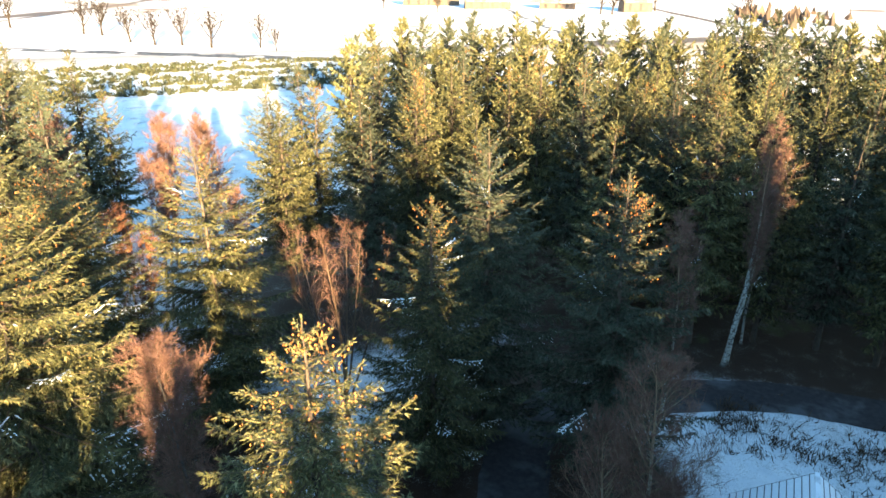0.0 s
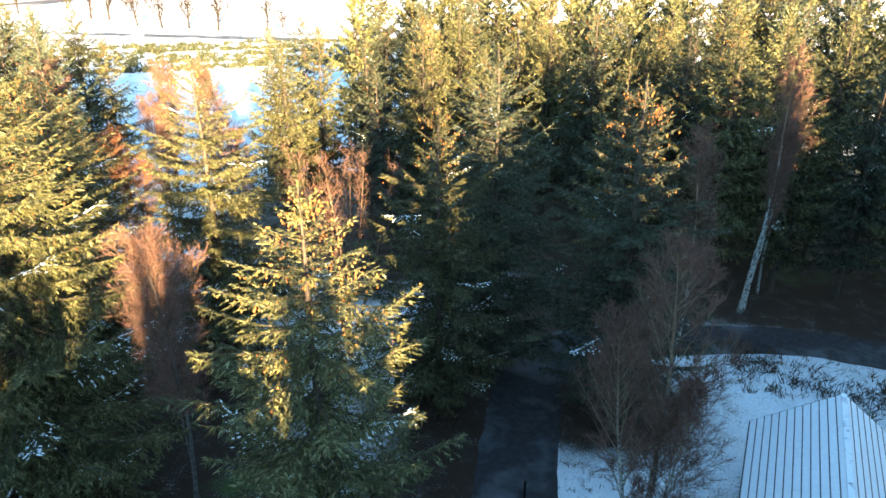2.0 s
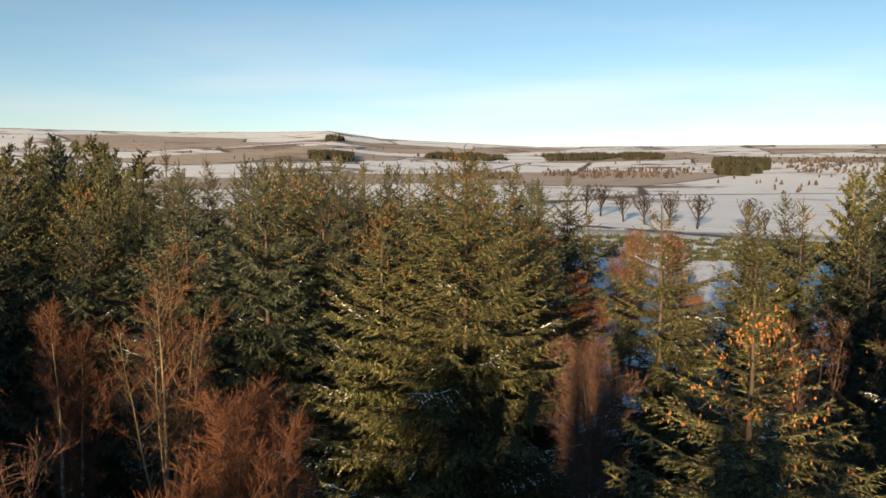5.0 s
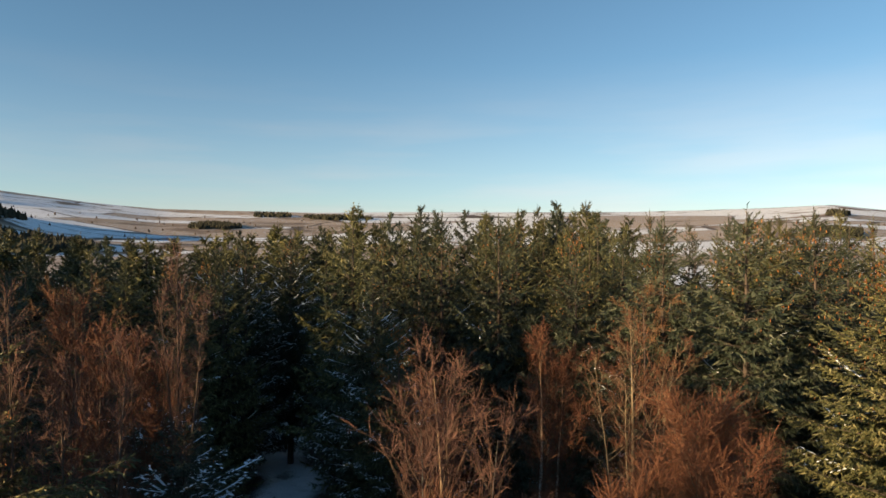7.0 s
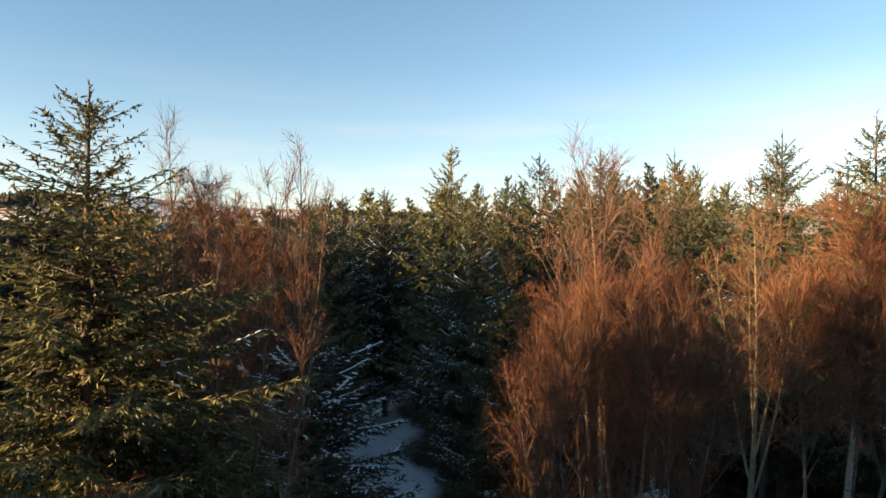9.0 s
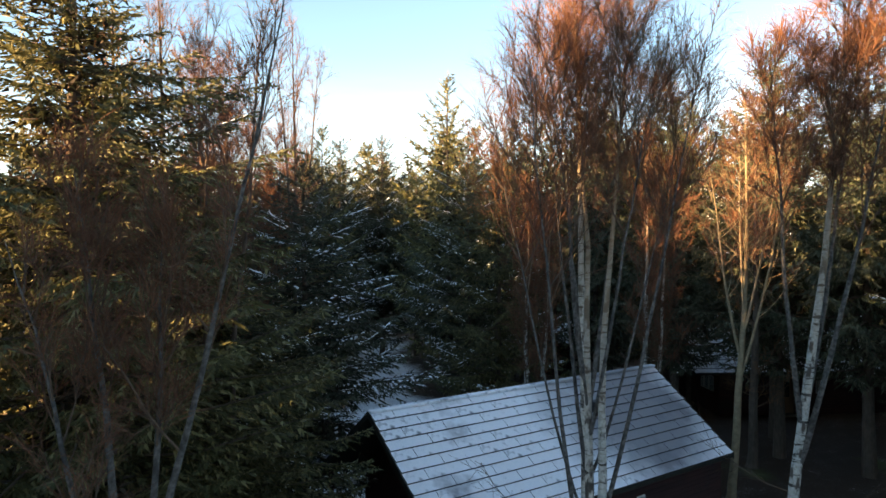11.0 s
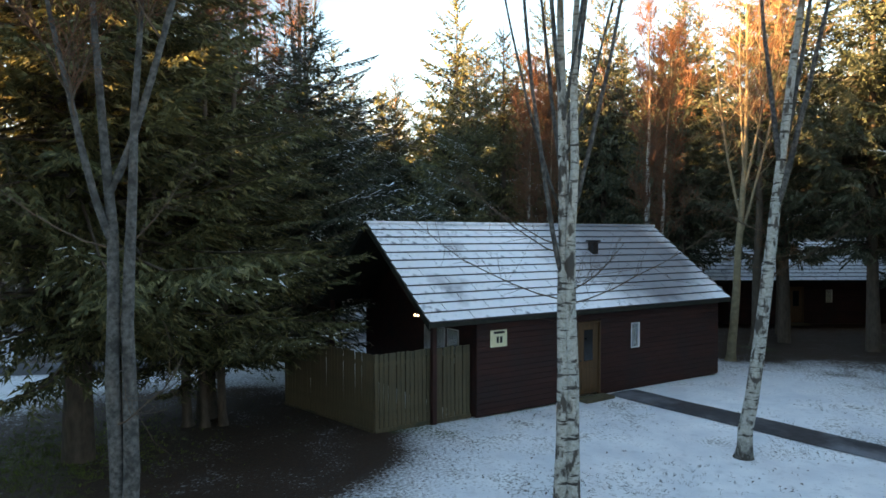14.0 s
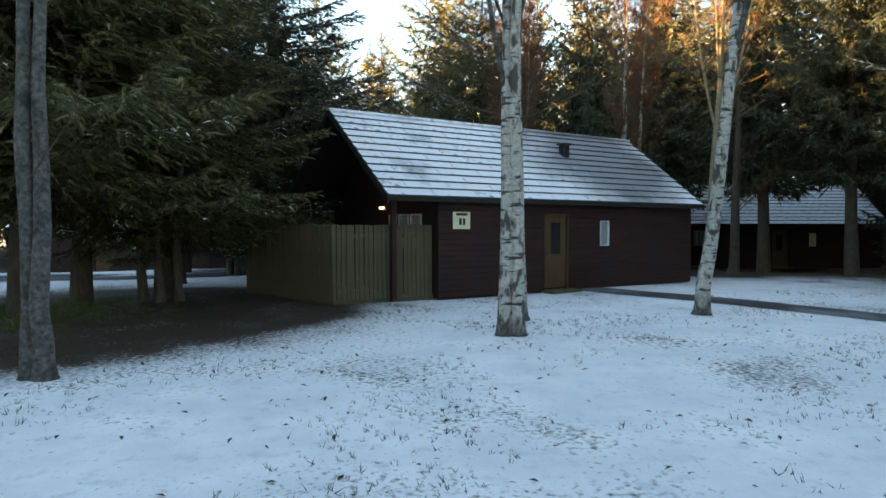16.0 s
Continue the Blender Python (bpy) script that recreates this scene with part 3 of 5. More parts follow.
    nt.links.new(mix(nt, ramp(nt, ln.outputs["Value"], 190, 240), near, field), b.inputs["Base Color"])
    bump(nt, b, fine, 0.5, 0.05)
    return m


GROUND = ground_material()
TARMAC = varied("wet_tarmac", (0.03, 0.03, 0.034), (0.055, 0.055, 0.06), 5, (0.16, 0.17, 0.19), 0.7, rough=0.7, bumpy=0.3)
ROADMAT = varied("dark_wet_road", (0.022, 0.02, 0.021), (0.045, 0.04, 0.042), 3, (0.1, 0.1, 0.105), 0.35, rough=0.9, bumpy=0.3)
build_ground()


def strip(name, pts, width, mat, label, category):
    """A lane laid on the ground along a line of points."""
    p = np.array(pts, float)
    seg = np.r_[0, np.cumsum(np.linalg.norm(np.diff(p, axis=0), axis=1))]
    t = np.arange(0, seg[-1], 0.5)
    c = np.c_[np.interp(t, seg, p[:, 0]), np.interp(t, seg, p[:, 1])]
    for _ in range(3):
        c[1:-1] = (c[:-2] + 2 * c[1:-1] + c[2:]) / 4
    d = unit(np.gradient(c, axis=0))
    nrm = np.c_[-d[:, 1], d[:, 0]]
    vs, fs, k = [], [], 5
    for i in range(len(c)):
        for j in range(k):
            w = (j / (k - 1) - 0.5) * width * (1 + 0.08 * noise.noise((i * 0.4, j, 5)))
            q = c[i] + nrm[i] * w
            vs.append((q[0], q[1], ground_z(*q) + (0.035 if 0 < j < k - 1 else 0.012)))
    for i in range(len(c) - 1):
        for j in range(k - 1):
            a = i * k + j
            fs += [(a, a + 1, a + k + 1), (a, a + k + 1, a + k)]
    return tagged(new(name, mesh_np(name, vs, fs, [mat])), label, category, kind="structure")


strip("road", [(1.0, 4), (1.6, 16), (2.0, 24), (3.0, 32), (6.0, 36.2), (15.6, 37.5), (20, 37.5), (24.8, 36.1), (38, 31)], 3.6, ROADMAT, "dark wet tarmac lane between snowy verges", "road")
strip("footpath", [(-18.3, 6.0), (-16.6, 7.0), (-14.6, 8.2), (-12.5, 9.8), (-8, 13)], 1.1, TARMAC, "narrow dark path leading to the cabin door", "path")
strip("track", [(-22.0, -22), (-22.4, -9), (-26.2, -4.5), (-34, -1)], 2.2, TARMAC, "dark track passing behind the spruces", "path")

# ---- cabins ----
CLAD = varied("dark_red_cladding", (0.03, 0.0105, 0.009), (0.055, 0.018, 0.014), 6, (0.028, 0.014, 0.013), 1.2, rough=0.75, bumpy=0.35, stretch=(0.15, 1, 1))
FASCIA = varied("mossy_fascia", (0.012, 0.014, 0.011), (0.026, 0.028, 0.02), 5, rough=0.8, bumpy=0.3)
DOORWOOD = varied("oak_door", (0.08, 0.04, 0.02), (0.13, 0.068, 0.032), 4, rough=0.55, bumpy=0.2, stretch=(4, 4, 0.4))
FENCEWOOD = varied("weathered_larch", (0.07, 0.055, 0.034), (0.125, 0.097, 0.056), 5, (0.05, 0.05, 0.034), 1.3, rough=0.85, bumpy=0.4, stretch=(4, 4, 0.3), island=0.25)
WHITE = varied("white_frame", (0.62, 0.63, 0.62), (0.75, 0.75, 0.73), 6, rough=0.5)
# curtain in the front window, painted pane reflection in the porch windows
CURTAIN_AND_SHEEN = varied("net_curtain_and_pane_sheen", (0.6, 0.62, 0.62), (0.72, 0.73, 0.72), 20, rough=0.9, stretch=(6, 6, 0.3))
GLASS, gnt, gb = shader("window_glass", 0.05, 0, 0.5)
gb.inputs["Base Color"].default_value, gb.inputs["Transmission Weight"].default_value = (0.9, 0.95, 0.95, 1), 0.9
DARKGLASS = varied("dark_glass", (0.012, 0.013, 0.014), (0.022, 0.023, 0.024), 3, rough=0.12, spec=0.4)
CREAM = varied("cream_sign", (0.72, 0.66, 0.42), (0.8, 0.74, 0.5), 8, rough=0.5)
BLACKP, bnt, bb = shader("black_paint", 0.5)
bb.inputs["Base Color"].default_value = (0.015, 0.015, 0.015, 1)
DARKMETAL = varied("dark_flue", (0.02, 0.02, 0.02), (0.05, 0.05, 0.05), 12, rough=0.5, metal=0.6)


def tile_material():
    m, nt, b = shader("snowy_roof_tiles", 0.7, 0, 0.3)
    n = noise_tex(nt, 4, 6)
    n2 = noise_tex(nt, 22, 4)
    oi = nt.nodes.new("ShaderNodeObjectInfo")
    ad = nt.nodes.new("ShaderNodeMath")
    ad.operation = "MULTIPLY_ADD"
    nt.links.new(oi.outputs["Random"], ad.inputs[0])
    ad.inputs[1].default_value = 0.12
    nt.links.new(n, ad.inputs[2])
    snow = mix(nt, ramp(nt, n2, 0.3, 0.7), (0.74, 0.79, 0.84), (0.86, 0.88, 0.9))
    gp = nt.nodes.new("ShaderNodeNewGeometry")
    patch = node(nt, "ShaderNodeTexNoise", Scale=0.45, Detail=5.0, Roughness=0.6)
    nt.links.new(gp.outputs["Position"], patch.inputs["Vector"])
    bare = nt.nodes.new("ShaderNodeVectorMath")
    bare.operation = "DISTANCE"
    nt.links.new(gp.outputs["Position"], bare.inputs[0])
    bare.inputs[1].default_value = (-21.0, 6.9, 4.0)
    gap = nt.nodes.new("ShaderNodeMath")
    gap.operation = "MULTIPLY_ADD"
    nt.links.new(patch.outputs[0], gap.inputs[0])
    gap.inputs[1].default_value = -4.0
    nt.links.new(bare.outputs["Value"], gap.inputs[2])
    thin = nt.nodes.new("ShaderNodeMapRange")
    nt.links.new(gap.outputs[0], thin.inputs[0])
    thin.inputs[1].default_value, thin.inputs[2].default_value, thin.inputs[3].default_value, thin.inputs[4].default_value = -0.2, 2.0, 0.9, 0.0
    snow = mix(nt, ramp(nt, patch.outputs[0], 0.58, 0.7), snow, (0.3, 0.32, 0.35))
    snow = mix(nt, thin.outputs[0], snow, (0.16, 0.17, 0.19))
    col = mix(nt, ramp(nt, ad.outputs[0], 0.62, 0.76), snow, (0.2, 0.22, 0.25))
    nt.links.new(col, b.inputs["Base Color"])
    bump(nt, b, n, 0.4)
    return m


TILE = tile_material()
TILE_EDGE = varied("dark_tile_edge", (0.035, 0.033, 0.035), (0.07, 0.065, 0.065), 8, rough=0.8)


def tile_mesh(w, d, thick):
    """One roof panel: a shallow wedge, bare dark lip below, snow on top."""
    bm = bmesh.new()
    g = 0.006
    vs = [bm.verts.new(p) for p in ((g, 0, 0), (w - g, 0, 0), (w - g, d + 0.03, 0), (g, d + 0.03, 0), (g, 0, thick * 0.62), (w - g, 0, thick * 0.62), (g, 0.012, thick), (w - g, 0.012, thick), (w - g, d + 0.03, 0.012), (g, d + 0.03, 0.012), (w * 0.5, d * 0.5, thick * 0.72))]
    for ids, mi in (((0, 3, 2, 1), 1), ((0, 1, 5, 4), 1), ((4, 5, 7, 6), 1), ((6, 7, 10), 0), ((7, 8, 10), 0), ((8, 9, 10), 0), ((9, 6, 10), 0), ((1, 2, 8, 7, 5), 1), ((3, 0, 4, 6, 9), 1), ((2, 3, 9, 8), 1)):
        bm.faces.new([vs[i] for i in ids]).material_index = mi
    me = bpy.data.meshes.new("roof_tile")
    bm.to_mesh(me)
    bm.free()
    me.materials.append(TILE)
    me.materials.append(TILE_EDGE)
    return me


LEN, HALF, EAVE, RIDGE = 11.5, 3.1, 2.43, 4.77
PORCH = 1.5


def cabin(m, label, group="", main=False, ribbed=False):
    """A timber lodge: x along the eave, y from the front eave back, z up."""
    root = thing("cabin", label, "cabin", group, m)
    y0, y1 = 0.22, 2 * HALF - 0.22
    door, win = (4.92, 5.8, 0.06, 2.09), (7.05, 7.42, 1.2, 1.92)
    top = EAVE - 0.02
    # front wall: overlapping boards cut round the openings
    bm = bmesh.new()
    for a, b, z0, z1 in ((PORCH, door[0], 0, top), (door[0], door[1], door[3], top), (door[1], win[0], 0, top), (win[0], win[1], 0, win[2]), (win[0], win[1], win[3], top), (win[1], LEN - 0.3, 0, top)):
        add_box(bm, a, y0 + 0.03, z0, b, y0 + 0.15, z1)
    wall = child("front_wall", bm_mesh("front_wall", bm, CLAD), root)
    if main:
        for row in range(17):
            z0, z1 = 0.04 + row * 0.14, 0.04 + row * 0.14 + 0.135
            cuts = [(PORCH, LEN - 0.3)]
            for a, b, c, d in (door, win):
                if z1 > c and z0 < d:
                    cuts = [s for lo, hi in cuts for s in ((lo, min(hi, a)), (max(lo, b), hi)) if s[1] - s[0] > 0.05]
            for lo, hi in cuts:
                bm = bmesh.new()
                add_box(bm, lo, y0, z0, hi, y0 + 0.028, z1, 0.007)
                child("board", bm_mesh("board", bm, CLAD), wall)
    box("back_wall", PORCH, y1 - 0.15, 0, LEN - 0.3, y1, top, CLAD, root)
    for x, nm in ((PORCH, "gable_wall"), (LEN - 0.45, "gable_wall")):
        bm = bmesh.new()
        prof = [(y0 + 0.16, 0), (y1 - 0.16, 0), (y1 - 0.16, top), (HALF, RIDGE - 0.2), (y0 + 0.16, top)]
        f0 = [bm.verts.new((x, y, z)) for y, z in prof]
        f1 = [bm.verts.new((x + 0.14, y, z)) for y, z in prof]
        bm.faces.new(f0[::-1])
        bm.faces.new(f1)
        for i in range(5):
            bm.faces.new((f0[i], f0[(i + 1) % 5], f1[(i + 1) % 5], f1[i]))
        child(nm, bm_mesh(nm, bm, CLAD), root)
    slope = math.atan2(RIDGE - EAVE, HALF)
    run = math.hypot(RIDGE - EAVE, HALF)
    for back in (0, 1):
        mm = pose(0, 0, EAVE, math.degrees(slope)) if not back else pose(LEN, 2 * HALF, EAVE, math.degrees(slope), 0, 180)
        bm = bmesh.new()
        add_box(bm, 0.02, 0.02, -0.1, LEN - 0.02, run - 0.02, -0.012)
        roof = child("roof", bm_mesh("roof", bm, FASCIA), root, "snow-dusted tiled roof slope", m=mm)
        n, w = 12, LEN / 9
        if ribbed:
            for i in range(n):
                a, b = i * run / n, (i + 1) * run / n
                bm = bmesh.new()
                add_box(bm, 0.0, a + 0.035, -0.008, LEN, b - 0.004, 0.034, 0.006)
                child("roof_panel", bm_mesh("roof_panel", bm, SNOWCAP), roof)
                bm = bmesh.new()
                add_box(bm, -0.01, a, -0.008, LEN + 0.01, a + 0.032, 0.045, 0.005)
                child("rib", bm_mesh("rib", bm, TILE_EDGE), roof, "dark roof lath")
        for r in range(0 if ribbed else n):
            off = (r % 2) * w / 2
            xs = [0.0] + [off + w * i for i in range(0 if off else 1, 10) if 0.05 < off + w * i < LEN - 0.05] + [LEN]
            for a, b in zip(xs, xs[1:]):
                key = (round(b - a, 3), "tile")
                if key not in TILES:
                    TILES[key] = tile_mesh(b - a, run / n, 0.05)
                child("roof_tile", TILES[key], roof, m=pose(a, r * run / n, -0.01))
    for yy, s in ((HALF, 1),):
        bm = bmesh.new()
        add_box(bm, -0.03, yy - 0.11, RIDGE - 0.03, LEN + 0.03, yy + 0.11, RIDGE + 0.055, 0.02)
        child("ridge_cap", bm_mesh("ridge_cap", bm, TILE), root)
    for x in (-0.035, LEN + 0.005):
        for sgn in (1, -1):
            bm = bmesh.new()
            a, b = (-0.02, EAVE - 0.17), (HALF, RIDGE - 0.14)
            ys = [a[0], b[0]] if sgn > 0 else [2 * HALF - a[0], b[0]]
            q = [bm.verts.new((xx, yv, zv)) for xx in (x, x + 0.03) for yv, zv in ((ys[0], a[1]), (ys[1], b[1]), (ys[1], b[1] + 0.18), (ys[0], a[1] + 0.18))]
            for ids in ((0, 1, 2, 3), (7, 6, 5, 4), (0, 4, 5, 1), (1, 5, 6, 2), (2, 6, 7, 3), (3, 7, 4, 0)):
                bm.faces.new([q[i] for i in ids])
            bmesh.ops.recalc_face_normals(bm, faces=bm.faces)
            child("bargeboard", bm_mesh("bargeboard", bm, FASCIA), root, "moss-green bargeboard")
    box("fascia", 0, -0.03, EAVE - 0.11, LEN, -0.002, EAVE - 0.015, FASCIA, root)
    box("fascia", 0, 2 * HALF + 0.002, EAVE - 0.17, LEN, 2 * HALF + 0.03, EAVE - 0.015, FASCIA, root)
    # roof vent
    sx, sy = 7.3, 1.95
    bm = bmesh.new()
    zz = EAVE + sy * math.tan(slope)
    add_box(bm, sx - 0.12, sy - 0.12, zz - 0.05, sx + 0.12, sy + 0.12, zz + 0.34, 0.02)
    add_box(bm, sx - 0.17, sy - 0.17, zz + 0.34, sx + 0.17, sy + 0.17, zz + 0.4, 0.015)
    child("flue", bm_mesh("flue", bm, DARKMETAL), root, "short dark metal flue")
    # door with a glazed upper panel
    d = box("door", door[0] + 0.05, y0 + 0.05, door[2] + 0.02, door[1] - 0.05, y0 + 0.1, door[3] - 0.05, DOORWOOD, root, "brown wooden door with a glazed upper half")
    for a, b, c, e in ((door[0], door[0] + 0.05, 0.06, door[3]), (door[1] - 0.05, door[1], 0.06, door[3]), (door[0], door[1], door[3] - 0.05, door[3])):
        box("door_frame", a, y0 - 0.012, c, b, y0 + 0.11, e, DOORWOOD, d)
    box("door_pane", door[0] + 0.27, y0 + 0.04, 1.0, door[1] - 0.27, y0 + 0.049, 1.85, DARKGLASS, d, "dark glazed panel")
    box("door_panel", door[0] + 0.18, y0 + 0.038, 0.2, door[1] - 0.18, y0 + 0.049, 0.8, DOORWOOD, d)
    box("handle", door[0] + 0.1, y0 + 0.0, 1.0, door[0] + 0.14, y0 + 0.049, 1.04, DARKMETAL, d)
    box("doorstep", door[0] - 0.1, y0 - 0.45, -0.03, door[1] + 0.1, y0 - 0.01, 0.055, FENCEWOOD, root)
    w = box("window", win[0] + 0.03, y0 + 0.09, win[2] + 0.03, win[1] - 0.03, y0 + 0.1, win[3] - 0.03, CURTAIN_AND_SHEEN, root, "narrow window with a pale blind")
    for a, b, c, e in ((win[0], win[0] + 0.035, win[2], win[3]), (win[1] - 0.035, win[1], win[2], win[3]), (win[0], win[1], win[2], win[2] + 0.035), (win[0], win[1], win[3] - 0.035, win[3])):
        box("window_frame", a, y0 - 0.01, c, b, y0 + 0.08, e, WHITE, w)
    box("window_pane", win[0] + 0.036, y0 + 0.05, win[2] + 0.036, win[1] - 0.036, y0 + 0.056, win[3] - 0.036, GLASS, w)
    if main:
        # pale boards stand in for light reflected by the porch panes
        for a, b in ((1.0, 1.42), (1.6, 2.02), (2.2, 2.5)):
            w = box("gable_window", PORCH - 0.02, a, 1.25, PORCH - 0.004, b, 2.02, CURTAIN_AND_SHEEN, root, "small porch window, its reflected light put in as a pale board")
            for y2, y3, z2, z3 in ((a - 0.04, a, 1.21, 2.06), (b, b + 0.04, 1.21, 2.06), (a, b, 1.21, 1.25), (a, b, 2.02, 2.06)):
                box("window_frame", PORCH - 0.045, y2, z2, PORCH - 0.003, y3, z3, WHITE, w)
            box("window_pane", PORCH - 0.034, a + 0.002, 1.252, PORCH - 0.028, b - 0.002, 2.018, GLASS, w)
    # porch posts and beam at the open end
    for yy in (y0 + 0.1, y1 - 0.1):
        box("porch_post", 0.25, yy - 0.06, 0, 0.37, yy + 0.06, EAVE - 0.02 + 0.08, CLAD, root)
    return root


TILES = {}
CABIN_DIR = math.degrees(math.atan2(9.78, -6.06))
main_cabin = cabin(pose(-14.74, 0.48, 0, 0, 0, CABIN_DIR), "dark red timber cabin with snow-dusted tiled roof, among birches", "holiday cabins", True)


# number board on the front wall, with plain bars for its writing
def local(x, y, z=0.0, rz=0.0):
    return main_cabin.matrix_basis @ pose(x, y, z, 0, 0, rz)


sign = thing("sign", "cream number board with dark markings on the cabin wall", "sign", m=local(2.13, 0.2, 1.9))
box("sign_board", -0.24, -0.03, -0.22, 0.28, -0.004, 0.2, CREAM, sign)
box("marking", -0.15, -0.034, 0.11, 0.19, -0.0305, 0.17, BLACKP, sign, "dark bar of writing", 0)
for a in (-0.06, 0.05):
    box("marking", a, -0.034, -0.12, a + 0.075, -0.0305, 0.04, BLACKP, sign, "dark bar of writing", 0)

# lamps on the gable wall
LAMP, lnt, lb = shader("lamp_glow", 0.4)
lb.inputs["Emission Color"].default_value, lb.inputs["Emission Strength"].default_value = (1, 0.75, 0.6, 1), 0.5
lamp = thing("wall_lamp", "small twin wall lamp alight on the cabin gable", "lamp", m=local(PORCH - 0.002, 2.9, 2.25))
box("backplate", -0.03, -0.14, -0.07, 0.0, 0.14, 0.06, BLACKP, lamp)
for s in (-0.08, 0.08):
    bm = bmesh.new()
    bmesh.ops.create_uvsphere(bm, u_segments=10, v_segments=7, radius=0.035, matrix=Matrix.Translation((-0.055, s, 0)))
    child("bulb", bm_mesh("bulb", bm, LAMP), lamp, "glowing bulb")


# ---- board fence round the porch ----
def fence(x0, y0, x1, y1, h, label):
    d = math.hypot(x1 - x0, y1 - y0)
    root = thing("fence", label, "fence", "porch fence panels", local(x0, y0, 0, math.degrees(math.atan2(y1 - y0, x1 - x0))))
    g = np.random.default_rng(int(d * 100))
    bm = bmesh.new()
    add_box(bm, 0, -0.011, 0, 0.105, 0.011, h, 0.004)
    me = bm_mesh("paling", bm, FENCEWOOD)
    n = int(d / 0.112)
    for i in range(n):
        child("paling", me, root, m=pose(i * d / n, g.normal(0, 0.004), g.uniform(-0.008, 0.0), g.normal(0, 0.3), g.normal(0, 0.3)) @ Matrix.Diagonal((1, 1, g.uniform(0.994, 1.003), 1)))
    for z in (0.35, h - 0.3):
        box("rail", 0, 0.013, z, d, 0.05, z + 0.09, FENCEWOOD, root)
    for i in range(3):
        box("post", i * (d - 0.09) / 2, 0.052, -0.05, i * (d - 0.09) / 2 + 0.09, 0.14, h - 0.03, FENCEWOOD, root)
    box("kickboard", 0.0, -0.045, -0.02, d, -0.013, 0.09, FENCEWOOD, root)
    return root


fence(-1.2, 0.42, 1.45, 0.42, 1.78, "weathered board fence screening the cabin porch")
fence(-1.9, 4.0, -1.2, 0.44, 1.78, "weathered board fence in low sun beside the cabin porch")

# the other cabins
def more_cabin(x, y, z, rz, label):
    c = copy_thing(main_cabin, pose(x, y, z, 0, 0, rz))
    tagged(c, label)
    return c


cabin(pose(12.0, 25.15, 0, 0, 0, math.degrees(math.atan2(-0.92, -0.39))), "timber cabin with white ribbed snow-covered roof beside the lane", "holiday cabins", ribbed=True)
more_cabin(-36.4, 16.0, -0.5, 90, "dark timber cabin with patchy snow on its roof, behind trees")
more_cabin(-35.0, -19.6, -0.7, 76, "red timber cabin with a pale door, in deep shade")
more_cabin(-53.5, 2.0, -0.8, 70, "distant cabin roof, white with snow, among spruces")
more_cabin(-73.0, 10.0, -0.8, 70, "distant cabin roof, white with snow, in the forest")

# marker post by the lane
post = thing("bollard", "short dark marker post standing at the lane's edge", "post", m=pose(2.3, 22.6, 0))
box("shaft", -0.05, -0.05, -0.05, 0.05, 0.05, 0.9, BLACKP, post)
box("cap", -0.065, -0.065, 0.904, 0.065, 0.065, 0.95, DARKMETAL, post)

# ---- trees ----
NEAR = [
    spruce(11, mat=NEEDLES, cones=0.9, snow=0.26, gap=0.6, twig=0.17, tuft=0.12, slim=0.34, tip=0.62),
    spruce(12, mat=NEEDLES, cones=0.25, snow=0.16, gap=0.58, twig=0.17, tuft=0.125, slim=0.34),
    spruce(13, mat=NEEDLES_BLUE, cones=0.1, snow=0.06, gap=0.58, twig=0.17, tuft=0.125, slim=0.34),
    spruce(14, mat=NEEDLES_BLUE, cones=0.7, snow=0.1, gap=0.6, twig=0.17, tuft=0.125, slim=0.34, tip=0.7),
    spruce(15, base=2.3, mat=NEEDLES, cones=0.7, snow=0.05, gap=0.46, per=8, tuft=0.115, twig=0.14, slim=0.32, core=16, tip=0.72, cone=0.7, ragged=0.3),
    spruce(16, base=1.6, mat=NEEDLES_BLUE, cones=0.1, snow=0.85, gap=0.62, per=6, tuft=0.17, slim=0.3, core=8, tip=0.85),
    spruce(17, base=3.4, mat=NEEDLES_BLUE, cones=0.3, snow=0.05, gap=0.6, tuft=0.17, slim=0.3, tip=0.7),
    spruce(18, mat=NEEDLES, cones=0.35, snow=0.12, gap=0.5, tuft=0.1, twig=0.15, per=8, slim=0.33, core=8, tip=0.75),
]
MID = [spruce(20 + i, base=2.6, gap=0.7, twig=0.36, tuft=0.195, per=6, cones=0.2 * i, snow=0.06, slim=0.34, core=6, tip=0.62, limbed=False, mat=(NEEDLES, NEEDLES_BLUE)[i % 2]) for i in range(3)]
FAR = [spruce(30 + i, base=4.5, gap=0.9, twig=0.58, tuft=0.42, per=6, cones=0, snow=0, slim=0.36, core=6, tip=0.62, limbed=False, mat=(NEEDLES, NEEDLES_BLUE)[i % 2]) for i in range(3)]
used = set()


def plant(kind, i, x, y, h, r=3.6, rz=None, label="", group=""):
    """Place a tree of height h and crown radius r."""
    src = kind[i % len(kind)]
    z = ground_z(x, y) - 0.05
    rot = rng.uniform(0, 360) if rz is None else rz
    m = pose(x, y, z, 0, 0, rot) @ Matrix.Diagonal((r / 3.6, r / 3.6, h / 15.0, 1))
    if src.name not in used:
        used.add(src.name)
        src.matrix_basis = m
        ob = src
    else:
        ob = copy_thing(src, Matrix.Identity(4))
        ob.matrix_basis = m
    return tagged(ob, label, "tree", group)


